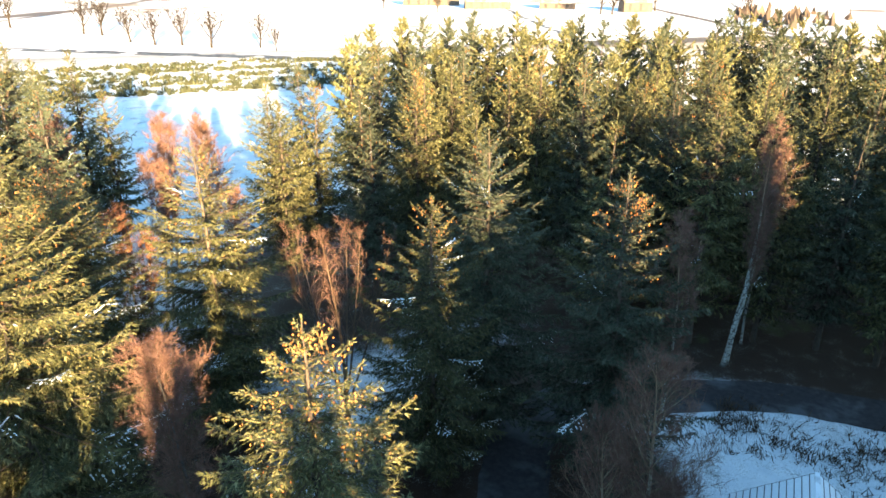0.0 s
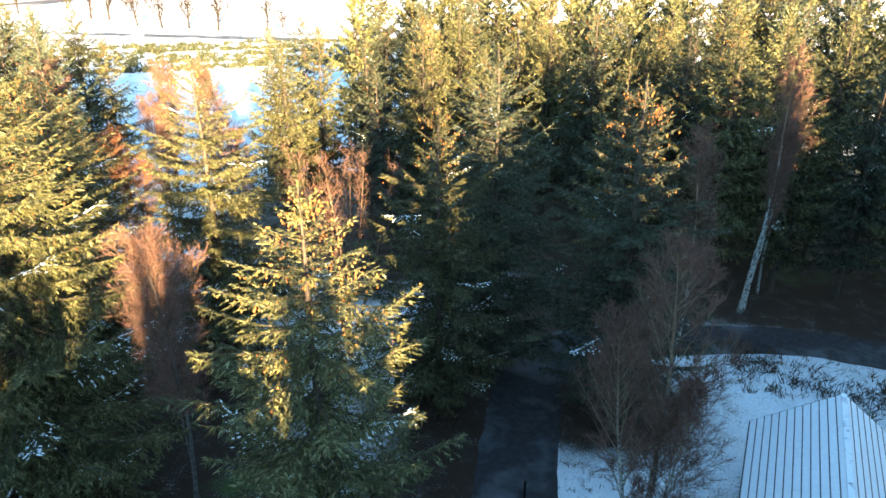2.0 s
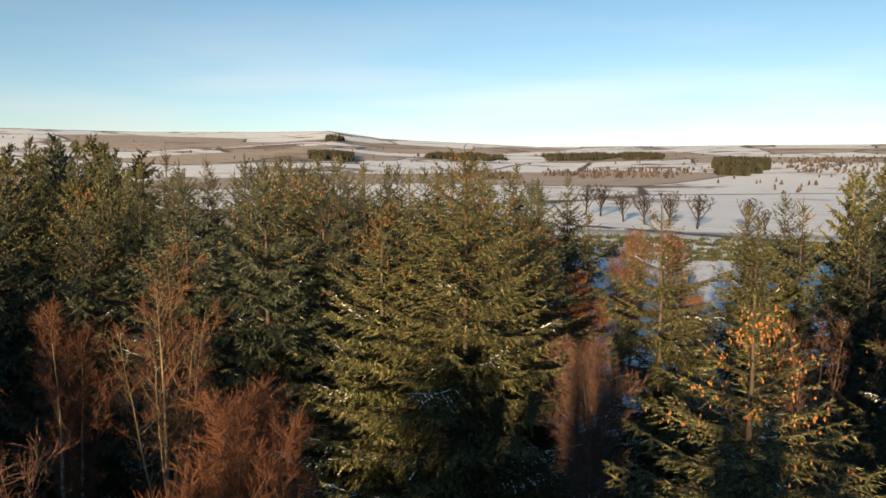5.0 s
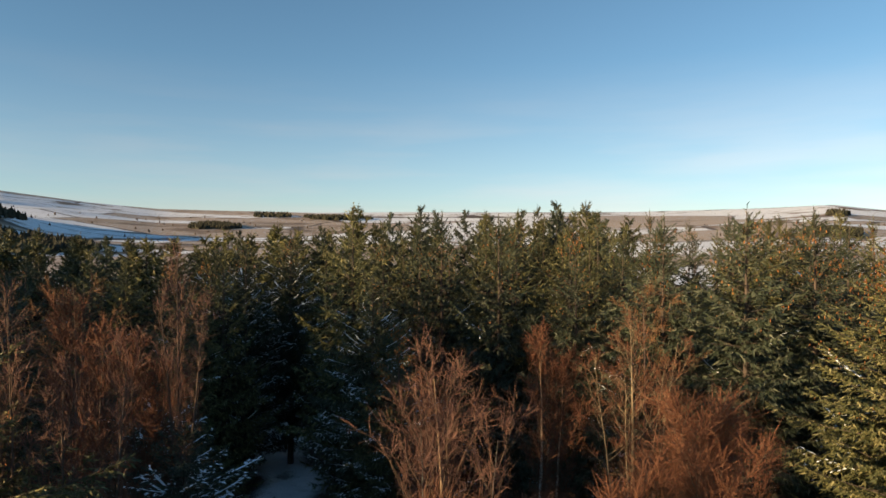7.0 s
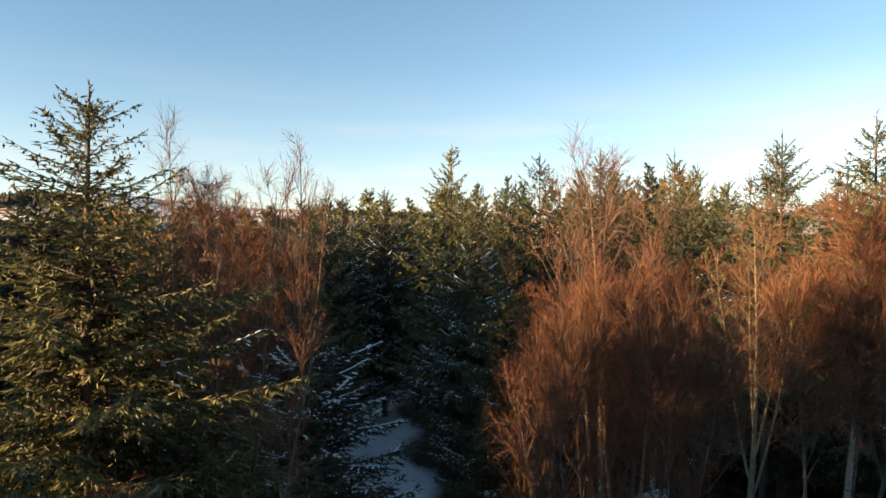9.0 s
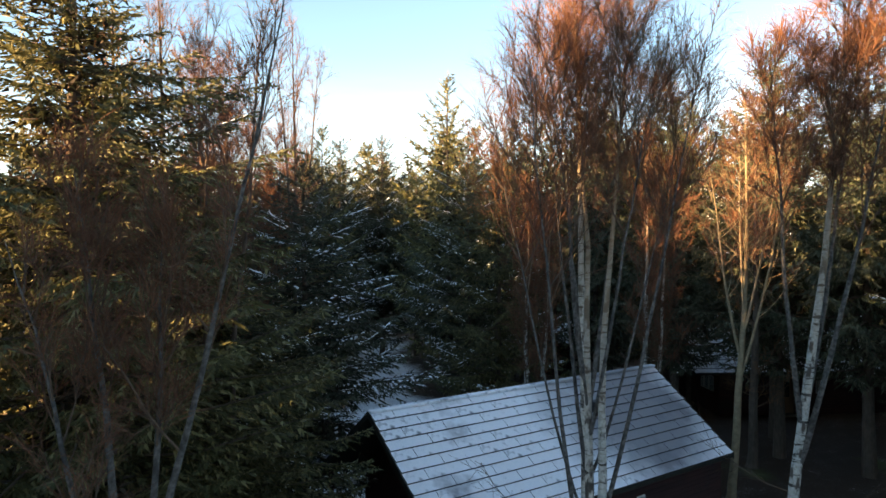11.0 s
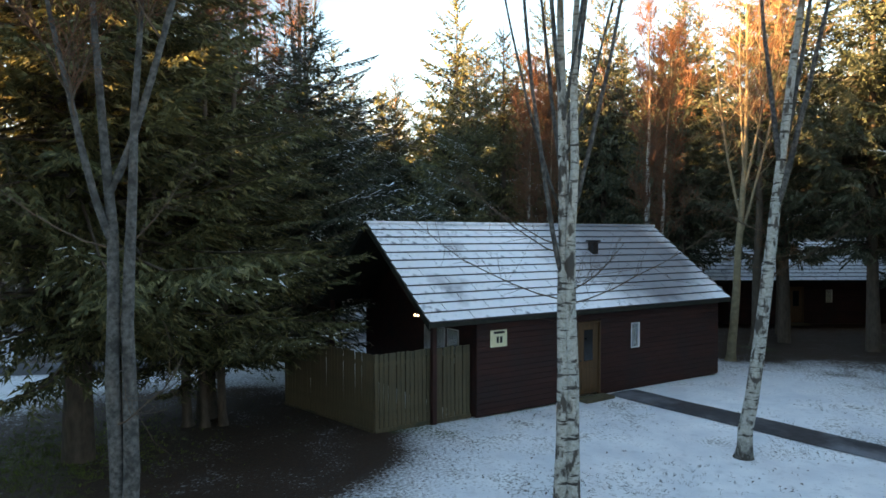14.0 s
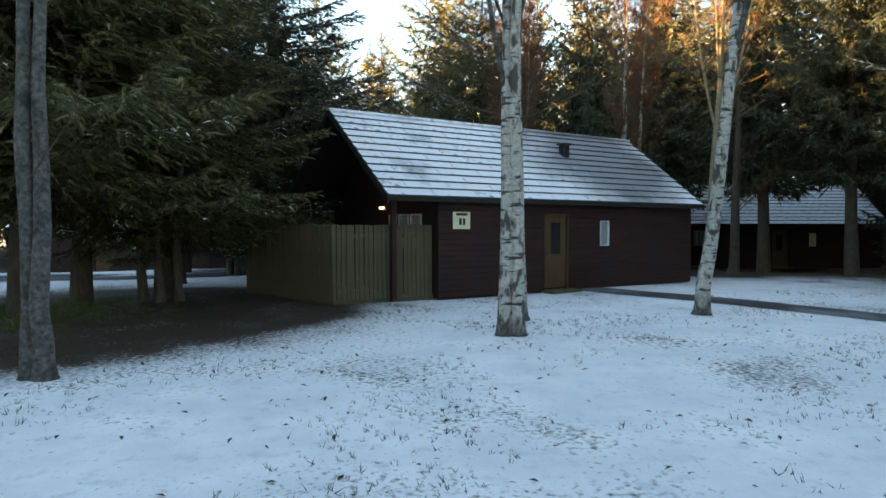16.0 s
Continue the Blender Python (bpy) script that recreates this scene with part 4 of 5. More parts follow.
# x, y, height, crown radius, variant
CLEARING = [
    (-4.4, 17.2, 15.4, 4.9, 0), (-1.7, 29.1, 15.0, 3.8, 1), (0.9, 33.4, 17.4, 4.4, 2), (7.0, 29.4, 16.4, 4.5, 3),
    (-13.6, 32.8, 16.9, 4.8, 1), (-19.7, 19.7, 17.3, 4.7, 0), (-19.9, 30.1, 16.4, 4.8, 7), (-16.2, 20.4, 19.2, 5.3, 7),
    (-31.0, 26.5, 17.6, 4.4, 3), (-34.1, 30.5, 19.0, 4.8, 2), (-40.8, 33.3, 18.9, 4.8, 1),
]
for x, y, h, r, i in CLEARING:
    plant(NEAR, i, x, y, h, r, label="tall spruce with golden cones in its sunlit top", group="spruces round the clearing")
WEST = [
    (-12.9, -6.5, 16.4, 4.9, 4), (-15.9, -4.9, 9.8, 4.0, 4), (-15.4, -6.6, 14.5, 4.0, 4), (-29.6, 4.0, 13.8, 3.4, 0), (-21.1, -3.3, 11.8, 3.9, 5), (-57.9, -1.6, 19.1, 4.2, 5), (-55.1, -4.8, 18.4, 4.2, 5), (-60.4, -7.8, 18.0, 4.2, 5),
    (-25.6, 18.3, 18.8, 4.6, 6), (-28.6, 16.3, 18.6, 4.4, 6), (-32.0, 18.0, 18.8, 4.2, 6), (-26.3, 21.6, 18.9, 4.6, 6),
    (-27.6, -5.6, 12.2, 3.4, 5), (-39.5, 3.7, 16.0, 3.8, 5), (-42.0, -7.4, 14.5, 3.8, 1), (-27.0, -8.0, 15.6, 3.4, 2),
    (-33.0, 13.5, 17.0, 3.6, 6), (-25.4, -4.6, 7.4, 2.4, 5),
]
for x, y, h, r, i in WEST:
    plant(NEAR, i, x, y, h, r, label="dark spruce with snow on its lower boughs near the cabins", group="spruces by the cabins")
NORTH = [
    (-38.0, 59.0, 17.8),
    (-9.4, 56.9, 15.9), (-4.2, 51.4, 17.0), (0.4, 50.2, 15.9), (-7.5, 50.5, 14.0), (3.1, 58.4, 18.3), (12.4, 53.6, 17.5), (13.8, 48.1, 17.8),
    (17.2, 49.6, 18.0), (25.1, 50.0, 18.5), (25.7, 58.4, 18.3), (-32.2, 58.8, 15.4), (-47.0, 58.3, 18.4), (-55.0, 81.0, 16.5), (-2.7, 68.0, 17.2),
    (20.6, 44.6, 15.5), (24.6, 43.6, 16.0), (27.8, 41.8, 16.4), (31.2, 40.0, 16.8), (35.0, 38.2, 17.0), (14.2, 46.6, 15.6), (30.5, 46.0, 18.0), (36.0, 50.0, 18.0), (9.6, 46.5, 16.0), (-43.0, 16.5, 18.8), (-45.0, 14.0, 18.9), (-45.2, 9.2, 18.6), (-17.1, 57.1, 16.5), (-15.4, 61.0, 17.2), (-13.0, 56.0, 17.0), (-14.6, 51.2, 15.9), (-49.7, 3.0, 19.0), (-49.6, 5.4, 18.9), (-54.4, 7.3, 18.6), (-47.4, 7.7, 18.7), (-59.2, 10.9, 19.0), (-44.1, 12.7, 19.2), (-37.0, 10.6, 19.2), (-36.9, 14.6, 19.3), (-40.6, 17.5, 18.9), (-43.3, 21.0, 18.7), (-66.0, -1.7, 19.2),
]
for i, (x, y, h) in enumerate(NORTH):
    plant(MID, i, x, y, h, 3.6, label="tall green spruce in the plantation, top lit by low sun", group="plantation spruces")


def scatter(kind, x0, x1, y0, y1, gap, h0, h1, keep, label, group, r=3.7):
    """Fill a block with trees on a loose grid."""
    k = 0
    for gx in np.arange(x0, x1, gap):
        for gy in np.arange(y0, y1, gap):
            x, y = gx + rng.uniform(-0.38, 0.38) * gap, gy + rng.uniform(-0.38, 0.38) * gap
            if keep(x, y):
                az = math.degrees(math.atan2(-x, y))
                dip = float(np.interp(az, (60, 84, 91, 98), (1.0, 0.4, -1.2, -2.8))) if x < -40 else 0.0
                plant(kind, int(rng.integers(0, 3)), x, y, rng.uniform(h0, h1) + dip, r * rng.uniform(0.85, 1.15), label=label, group=group)
                k += 1
    return k


FIXED = [(t[0], t[1]) for t in CLEARING + WEST + NORTH]
CABINS = [(-52, 6), (-73, 14), (-39, 22), (-38, -12), (-33, -6), (-18, 6)]


def free(x, y, gap=2.6, cab=6.5):
    return all((x - a) ** 2 + (y - b) ** 2 > gap * gap for a, b in FIXED) and all((x - a) ** 2 + (y - b) ** 2 > cab * cab for a, b in CABINS)


LAB = "dark green spruce in the dense plantation"
scatter(MID, -10, 8, 54, 66, 4.8, 17.5, 19.8, free, LAB, "plantation spruces")
scatter(MID, 9, 44, 46, 64, 5.2, 17.5, 19.5, free, LAB, "plantation spruces")
scatter(FAR, -10, 48, 66, 92, 5.6, 18.6, 20.4, free, LAB, "plantation spruces")
scatter(MID, -62, -42, -34, 46, 6.2, 18.4, 20.6, lambda x, y: free(x, y) and not (-82 < x and -4.5 + (x + 42) * 0.1 < y < 1.5 + (x + 42) * 0.05) and y < -x * 0.85, LAB, "western plantation", 3.9)
scatter(FAR, -112, -62, -56, 50, 7.4, 20.6, 22.8, lambda x, y: free(x, y) and y < -x * 0.5, LAB, "western plantation", 4.2)
scatter(MID, -68, -26, 36, 64, 6.4, 18.0, 20.0, lambda x, y: free(x, y) and x < -0.58 * y, LAB, "trees by the field", 3.8)
# an unseen wood added south of the clearing to keep the ground in shade
sx, sy = math.sin(radians(SUN_AZ)), math.cos(radians(SUN_AZ))


def shade_wood(blocks, label):
    """An unseen wood added on the sun's side to cast shade, as one mesh of ragged tiered crowns. Blocks: u across the
    light, v towards the sun, heights.
    """
    g = np.random.default_rng(3)
    out = []
    for u0, u1, v0, v1, gap, h0, h1 in blocks:
        for u in np.arange(u0, u1, gap):
            for v in np.arange(v0, v1, gap):
                a, c = u + g.uniform(-0.35, 0.35) * gap, v + g.uniform(-0.35, 0.35) * gap
                x, y = -sy * a + sx * c, sx * a + sy * c
                H, z0 = g.uniform(h0, h1), ground_z(x, y)
                n = 13
                for tier in range(n):
                    q = tier / n
                    zt, zb = H * (1 - q * 0.93), H * (1 - q * 0.93 - 0.13)
                    r = 0.3 + 3.3 * q**0.85
                    ang = g.uniform(0, 6.28) + np.arange(20) * 6.283 / 20
                    out_r, in_r = r * g.uniform(0.7, 1.2, 20), 0.66 * r
                    for k in range(20):
                        a0, a1 = ang[k] - 0.2, ang[k] + 0.2
                        out.append(((x + in_r * math.cos(a0), y + in_r * math.sin(a0), z0 + zb + 0.3), (x + in_r * math.cos(a1), y + in_r * math.sin(a1), z0 + zb + 0.3), (x + out_r[k] * math.cos(ang[k]), y + out_r[k] * math.sin(ang[k]), z0 + zb - 0.25 + g.normal(0, 0.12))))
                        if k % 2 == 0:
                            b0, b1 = ang[k] - 0.2, ang[k] + 0.43
                            out.append(((x + in_r * math.cos(b0), y + in_r * math.sin(b0), z0 + zb + 0.25), (x + in_r * math.cos(b1), y + in_r * math.sin(b1), z0 + zb + 0.25), (x, y, z0 + zt)))
    return tagged(new("spruce_wood", soup("spruce_wood", np.array(out), NEEDLES)), label, "wood", kind="stuff")


shade_wood(((7.5, 14, 0, 15, 2.4, 19.0, 22.0), (14, 19, 0, 15, 2.4, 20.0, 22.5), (19, 64, 0, 15, 2.4, 22.6, 25.4), (-7, 6, 22, 36, 2.1, 19.5, 22.5), (-21, -16.4, 38, 52, 2.4, 24.0, 26.0), (-16.4, -11, 38, 52, 2.4, 16.0, 18.0), (-11, -6, 36, 52, 2.4, 20.2, 22.2), (-27, -21, 36, 52, 2.3, 21.5, 23.5), (-110, -27, 36, 52, 2.3, 26.0, 28.5)), "unseen dense spruce wood added sunward of the clearing to cast shade")

# birches: x, y, then stems (x, y, lean x, lean y, height, radius, bow)
def birch(seed, x, y, stems, label, group="birches by the cabin", **kw):
    t = bare_tree(seed, stems, **kw)
    t.matrix_basis = pose(x, y, ground_z(x, y) - 0.04)
    return tagged(t, label, "tree", group)


BL = "silver birch with twin pale stems and bare russet twigs"
birch(1, -9.9, 2.55, [(0, -0.09, 0.0, -0.012, 12.5, 0.105, 0.06), (0.02, 0.11, 0.06, 0.02, 12.2, 0.105, -0.1), (0, 0, 0.1, -0.17, 11.8, 0.042, 0, 3.8), (0, 0, 0.05, 0.19, 12.2, 0.042, 0, 4.4), (0, 0, -0.08, -0.09, 12.4, 0.036, 0, 5.4), (0, 0, 0.18, 0.1, 11.6, 0.034, 0, 6.2), (0, 0, 0.02, -0.26, 11.2, 0.026, 0, 4.8), (0, 0, -0.05, 0.28, 11.4, 0.026, 0, 5.6), (0, 0, 0.12, -0.1, 11.9, 0.024, 0, 6.6)], BL, start=0.82, nb=20, reach=0.25, up=1.3, nt=12, tw=0.0024, low=6, fork_from=0.55)
birch(2, -11.6, 2.98, [(0, 0, 0.0, -0.02, 14.6, 0.11, 0.15), (0, 0, 0.05, 0.1, 13.6, 0.05, 0, 6.0), (0, 0, 0.0, -0.1, 13.8, 0.05, 0, 6.8)], "tall bare birch behind a twin-stemmed one", start=0.7, nb=22, ns=7, nt=9, reach=0.24, up=1.5, tw=0.003, twigs=TWIGS_PURPLE, fork_from=0.45)
birch(3, -12.5, 6.7, [(0, 0, 0.1, 0.05, 13.7, 0.13, 0.2), (0, 0, 0.18, 0.12, 13.0, 0.06, 0, 5.0), (0, 0, 0.1, -0.16, 12.6, 0.05, 0, 5.8), (0, 0, 0.0, 0.16, 13.0, 0.05, 0, 6.2)], "leaning silver birch beside the footpath", start=0.72, nb=26, reach=0.3, up=1.1, nt=16, tw=0.0036, low=2, fork_from=0.5)
birch(4, -7.15, -3.22, [(0, -0.05, -0.05, -0.09, 10.0, 0.1, 0.15), (0.05, 0.12, -0.06, 0.0, 9.4, 0.1, -0.1), (0, 0, -0.05, 0.26, 12.5, 0.05, 0, 5.0), (0, 0, 0.1, -0.2, 9.2, 0.05, 0, 4.4)], "two-stemmed silver birch at the edge of the snow", start=0.72, nb=18, ns=7, nt=10, reach=0.11, twigs=TWIGS, bark=GREYBARK, tw=0.0032, low=3)
birch(5, -15.2, -4.7, [(0, -0.42, 0.02, -0.03, 15.6, 0.1, 0.1), (0.1, 0.0, 0.03, 0.02, 14.0, 0.09, 0.1), (0, 0.38, 0.02, 0.07, 14.6, 0.09, 0.1), (0, 0, -0.04, -0.08, 14.6, 0.05, 0, 7.5)], "clump of tall bare birches beside a dark spruce", start=0.58, nb=18, ns=6, nt=7, up=2.4, reach=0.17, twigs=TWIGS_PURPLE, bark=BARK, tw=0.0032)
birch(6, -23.4, -4.2, [(0, 0, 0, 0, 16.6, 0.16, 0.3), (0, 0, 0.05, 0.12, 15.6, 0.06, 0, 8), (0, 0, 0, -0.1, 15.8, 0.06, 0, 9)], "tall bare birch against the sky", bark=BARK, start=0.55, reach=0.17, up=2.4, nb=18, ns=6, nt=7, twigs=TWIGS_PURPLE, tw=0.004)
birch(19, -21.0, -6.4, [(0, 0, 0, 0, 15.2, 0.14, 0.2), (0.2, 0.3, 0.02, 0.06, 14.4, 0.1, 0.2)], "russet birch beside a larch", bark=BARK, start=0.35, nb=30, reach=0.17, twigs=TWIGS, tw=0.006)
birch(20, -24.5, -5.6, [(0, 0, 0, 0, 13.6, 0.13, 0.2), (0.2, 0.3, 0.02, 0.07, 12.6, 0.1, 0.2)], "russet birch at the glade's edge", bark=BARK, start=0.35, nb=30, reach=0.2, twigs=TWIGS, tw=0.006)
birch(7, -10.7, 20.4, [(0, 0, 0.0, 0.0, 12.3, 0.09, 0.3), (0.1, 0.1, -0.06, 0.03, 11.4, 0.05, 0.1)], "slender birch with a red-brown crown", "birches by the lane", bark=GREYBARK, start=0.42, reach=0.28, nb=40, nt=14, up=0.9, tw=0.004, twigs=TWIGS_PURPLE)
birch(8, 6.1, 19.2, [(0, 0, 0.03, 0.02, 12.6, 0.14, 0.4), (-0.2, 0.1, -0.12, 0.05, 10.0, 0.1, -0.2), (0.1, -0.1, 0.1, -0.08, 8.5, 0.08, 0.2)], "spreading birch with purple-brown twigs beside the lane", "birches by the lane", start=0.3, nb=40, reach=0.3, up=1.2, nt=16, tw=0.005, twigs=TWIGS_PURPLE, limbs=LIMB)
birch(9, 17.4, 41.3, [(0, 0, 0.06, 0.02, 16.0, 0.15, 0.5), (0.3, 0.2, 0.1, 0.05, 12, 0.1, 0.3)], "tall white-stemmed birch before the dark plantation", "birches by the lane", start=0.4, twigs=TWIGS_PURPLE)
birch(21, 15.5, 44.9, [(0, 0, 0.03, 0, 12.6, 0.09, 0.3)], "thin pale birch at the plantation's edge", "birches by the lane", start=0.5, twigs=TWIGS_PURPLE)
birch(22, 19.6, 44.2, [(0, 0, 0.02, 0, 13.8, 0.09, -0.3)], "thin pale birch at the plantation's edge", "birches by the lane", start=0.5, twigs=TWIGS_PURPLE)
birch(10, -7.0, 33.6, [(0, 0, -0.06, 0, 11.6, 0.12, 0.3), (0, 0, -0.3, 0.05, 11.2, 0.08, 0, 1.2), (0, 0, 0.28, 0.05, 11.6, 0.08, 0, 1.0), (0, 0, -0.17, -0.1, 12.2, 0.08, 0, 1.4), (0, 0, 0.14, -0.06, 12.4, 0.08, 0, 1.6), (0, 0, 0.02, 0.2, 11.4, 0.07, 0, 2.0)], "many-stemmed bare tree between spruces", "birches by the lane", start=0.45, nb=22, ns=6, nt=5, reach=0.24, up=1.2, tw=0.0045, twigs=TWIGS_PURPLE, bark=BOUGH, limbs=BOUGH, name="bare_tree", fork_from=0.35)
birch(11, 9.6, 30.0, [(0, 0, 0.0, 0, 13.6, 0.12, 0.4)], "thin birch standing behind a spruce", "birches by the lane", start=0.4, twigs=TWIGS_PURPLE)
birch(12, -23.2, 11.4, [(0, 0, 0.03, 0.01, 14.4, 0.14, 0.2), (0, 0, 0.06, 0.2, 13.6, 0.055, 0, 4.5), (0, 0, 0.02, -0.2, 13.2, 0.055, 0, 5.2), (0, 0, 0.14, 0.1, 13.0, 0.05, 0, 6.0), (0, 0, 0.1, -0.1, 12.8, 0.045, 0, 6.6)], "broad spreading ash with sunlit pale limbs", "birches by the cabin", start=0.55, nb=24, ns=6, nt=6, reach=0.2, twigs=TWIGS, bark=LIMB, limbs=LIMB, name="ash_tree", up=0.9)
birch(13, -27.5, 4.8, [(0, 0, 0.02, 0, 11.0, 0.12, 0.2), (0.2, 0.3, 0.03, 0.06, 10.2, 0.1, 0.2)], "russet birch before a snowy spruce", start=0.3, twigs=TWIGS)
birch(14, -26.0, 9.0, [(0, 0, 0.0, 0.02, 13.2, 0.14, 0.3), (0.2, 0.3, -0.03, 0.08, 12.2, 0.1, 0.2)], "russet birch behind the cabin", start=0.3, twigs=TWIGS)
birch(15, -24.5, -7.5, [(0, 0, 0, 0, 15.8, 0.18, 0.1)], "bare larch with orange-brown twigs", "larches", start=0.15, reach=0.22, up=0.25, nb=46, ns=6, nt=9, twigs=LARCH, bark=BARK, name="larch_tree")
birch(16, -27.0, 14.2, [(0, 0, 0, 0, 15.4, 0.18, 0.1)], "bare larch with orange-brown twigs", "larches", start=0.15, reach=0.22, up=0.25, nb=46, ns=6, nt=9, twigs=LARCH, bark=BARK, name="larch_tree")
birch(17, -18.5, 33.0, [(0, 0, 0.0, 0, 12.6, 0.13, 0.3), (0.3, 0.1, 0.05, 0.05, 11.4, 0.1, 0.2)], "red-brown birch behind a spruce", "birches by the lane", start=0.3, twigs=TWIGS)
far_birch = birch(18, -24.0, 48.0, [(0, 0, 0.0, 0, 12.0, 0.13, 0.3), (0.4, 0.1, 0.05, 0.05, 11.4, 0.1, 0.2)], "reddish birch at the field's edge", "birches by the lane", start=0.3, twigs=TWIGS_PURPLE, tw=0.008)
for x, y, k, rz in ((-21.8, 53.6, 1.12, 70), (-29.7, 48.5, 1.08, 190), (-26.6, 56.5, 1.1, 290), (-33.0, 53.0, 1.15, 130), (-17.5, 45.5, 0.9, 20)):
    copy_thing(far_birch, Matrix.Identity(4)).matrix_basis = pose(x, y, ground_z(x, y) - 0.04, 0, 0, rz) @ Matrix.Diagonal((k * 1.1, k * 1.1, k, 1))

# avenue of bare trees along the far road
AV = "spreading bare roadside tree in a snowy field"
first = birch(40, -67.5, 222, [(0, 0, 0, 0, 9.5, 0.3, 0.4), (0, 0, 0.55, 0.3, 9.0, 0.17, 0, 2.4), (0, 0, -0.6, 0.1, 9.2, 0.17, 0, 2.6), (0, 0, 0.1, -0.55, 9.0, 0.15, 0, 3.0), (0, 0, -0.15, 0.5, 9.6, 0.15, 0, 3.2), (0, 0, 0.3, -0.2, 10.2, 0.13, 0, 3.6)], AV, "roadside avenue", start=0.35, reach=0.4, up=0.8, nb=14, ns=6, nt=4, tw=0.028, thick=4.0, bark=DEADWOOD, twigs=DEADWOOD, limbs=DEADWOOD, name="roadside_tree", droop=0.0)
for i, (x, y, k) in enumerate(((-83, 221.5, 1.1), (-95, 228, 1.15), (-104, 228, 1.05), (-116, 236, 1.1), (-137, 258, 1.3), (-146, 262, 1.25), (-189, 285, 1.4), (-60.5, 215, 0.7), (134, 368, 1.2), (64, 377, 1.6), (69, 372, 1.4), (97, 400, 1.5), (-50, 395, 1.0), (-20, 380, 0.9))):
    m = pose(x, y, ground_z(x, y) - 0.1, 0, 0, i * 73) @ Matrix.Diagonal((k * rng.uniform(0.9, 1.15), k * rng.uniform(0.9, 1.15), k, 1))
    t = copy_thing(first, Matrix.Identity(4))
    t.matrix_basis = m

# farm buildings beyond the plantation
FARMWALL = varied("farm_stone", (0.09, 0.065, 0.05), (0.15, 0.11, 0.08), 0.6, rough=0.9)
FARMROOF = varied("farm_slates", (0.1, 0.09, 0.09), (0.2, 0.17, 0.15), 0.5, (0.6, 0.62, 0.65), 0.12, rough=0.8)


def farm_building(x, y, rz, L, W, h, label):
    """A long low gabled building."""
    root = thing("farm_building", label, "building", "farm steading", pose(x, y, ground_z(x, y), 0, 0, rz))
    box("wall", 0, 0, 0, L, W, h, FARMWALL, root, bevel=0.02)
    bm = bmesh.new()
    prof = [(-0.4, h), (W / 2, h + W * 0.38), (W + 0.4, h), (W + 0.4, h + 0.3), (W / 2, h + W * 0.38 + 0.3), (-0.4, h + 0.3)]
    a = [bm.verts.new((-0.3, p, q)) for p, q in prof]
    b = [bm.verts.new((L + 0.3, p, q)) for p, q in prof]
    for i in range(6):
        bm.faces.new((a[i], a[(i + 1) % 6], b[(i + 1) % 6], b[i]))
    bm.faces.new(a[::-1])
    bm.faces.new(b)
    child("roof", bm_mesh("roof", bm, FARMROOF), root, "snow-streaked slate roof")
    box("gable", 0.02, W * 0.25, h + 0.004, L - 0.02, W * 0.75, h + W * 0.18, FARMWALL, root)
    for i in range(int(L / 6)):
        box("opening", 2.5 + i * 6, -0.05, 0.6, 4.2 + i * 6, -0.004, h - 0.5, BLACKP, root, "dark doorway")
    return root


farm_building(-44, 440, 4, 34, 10, 4.0, "long brown farm shed in snow")
farm_building(-6, 412, 6, 26, 9, 4.0, "low brown barn in the snowy field")
farm_building(36, 415, -4, 20, 8, 3.2, "small stone byre beside the field track")
farm_building(78, 388, 12, 16, 8, 5.0, "stone farmhouse among bare trees")
strip("field_track", [(11, 500), (22, 360), (36, 243), (38, 200)], 3.0, TARMAC, "dark farm track across the snowy field", "road")
strip("field_track", [(160, 470), (134, 350), (119, 287), (108, 250)], 3.0, TARMAC, "dark farm track across the snowy field", "road")
strip("far_road", [(-260, 236), (-140, 214), (-60, 200), (20, 186), (120, 168)], 7.0, TARMAC, "distant dark road across the snowy fields", "road")


# ---- far woods, scrub and small growth ----
WOODS = varied("far_wood", (0.018, 0.019, 0.011), (0.036, 0.033, 0.018), 0.02, island=0.3)
BROWNWOOD = varied("bare_far_wood", (0.045, 0.033, 0.028), (0.08, 0.056, 0.042), 0.02, island=0.3)
SCRUB = varied("scrub", (0.025, 0.036, 0.018), (0.06, 0.06, 0.03), 0.3, island=0.4)
WEED = varied("dead_weeds", (0.05, 0.03, 0.02), (0.11, 0.07, 0.04), 2, island=0.4)
BLADE = varied("grass_blades", (0.03, 0.032, 0.018), (0.085, 0.072, 0.042), 2, island=0.4)


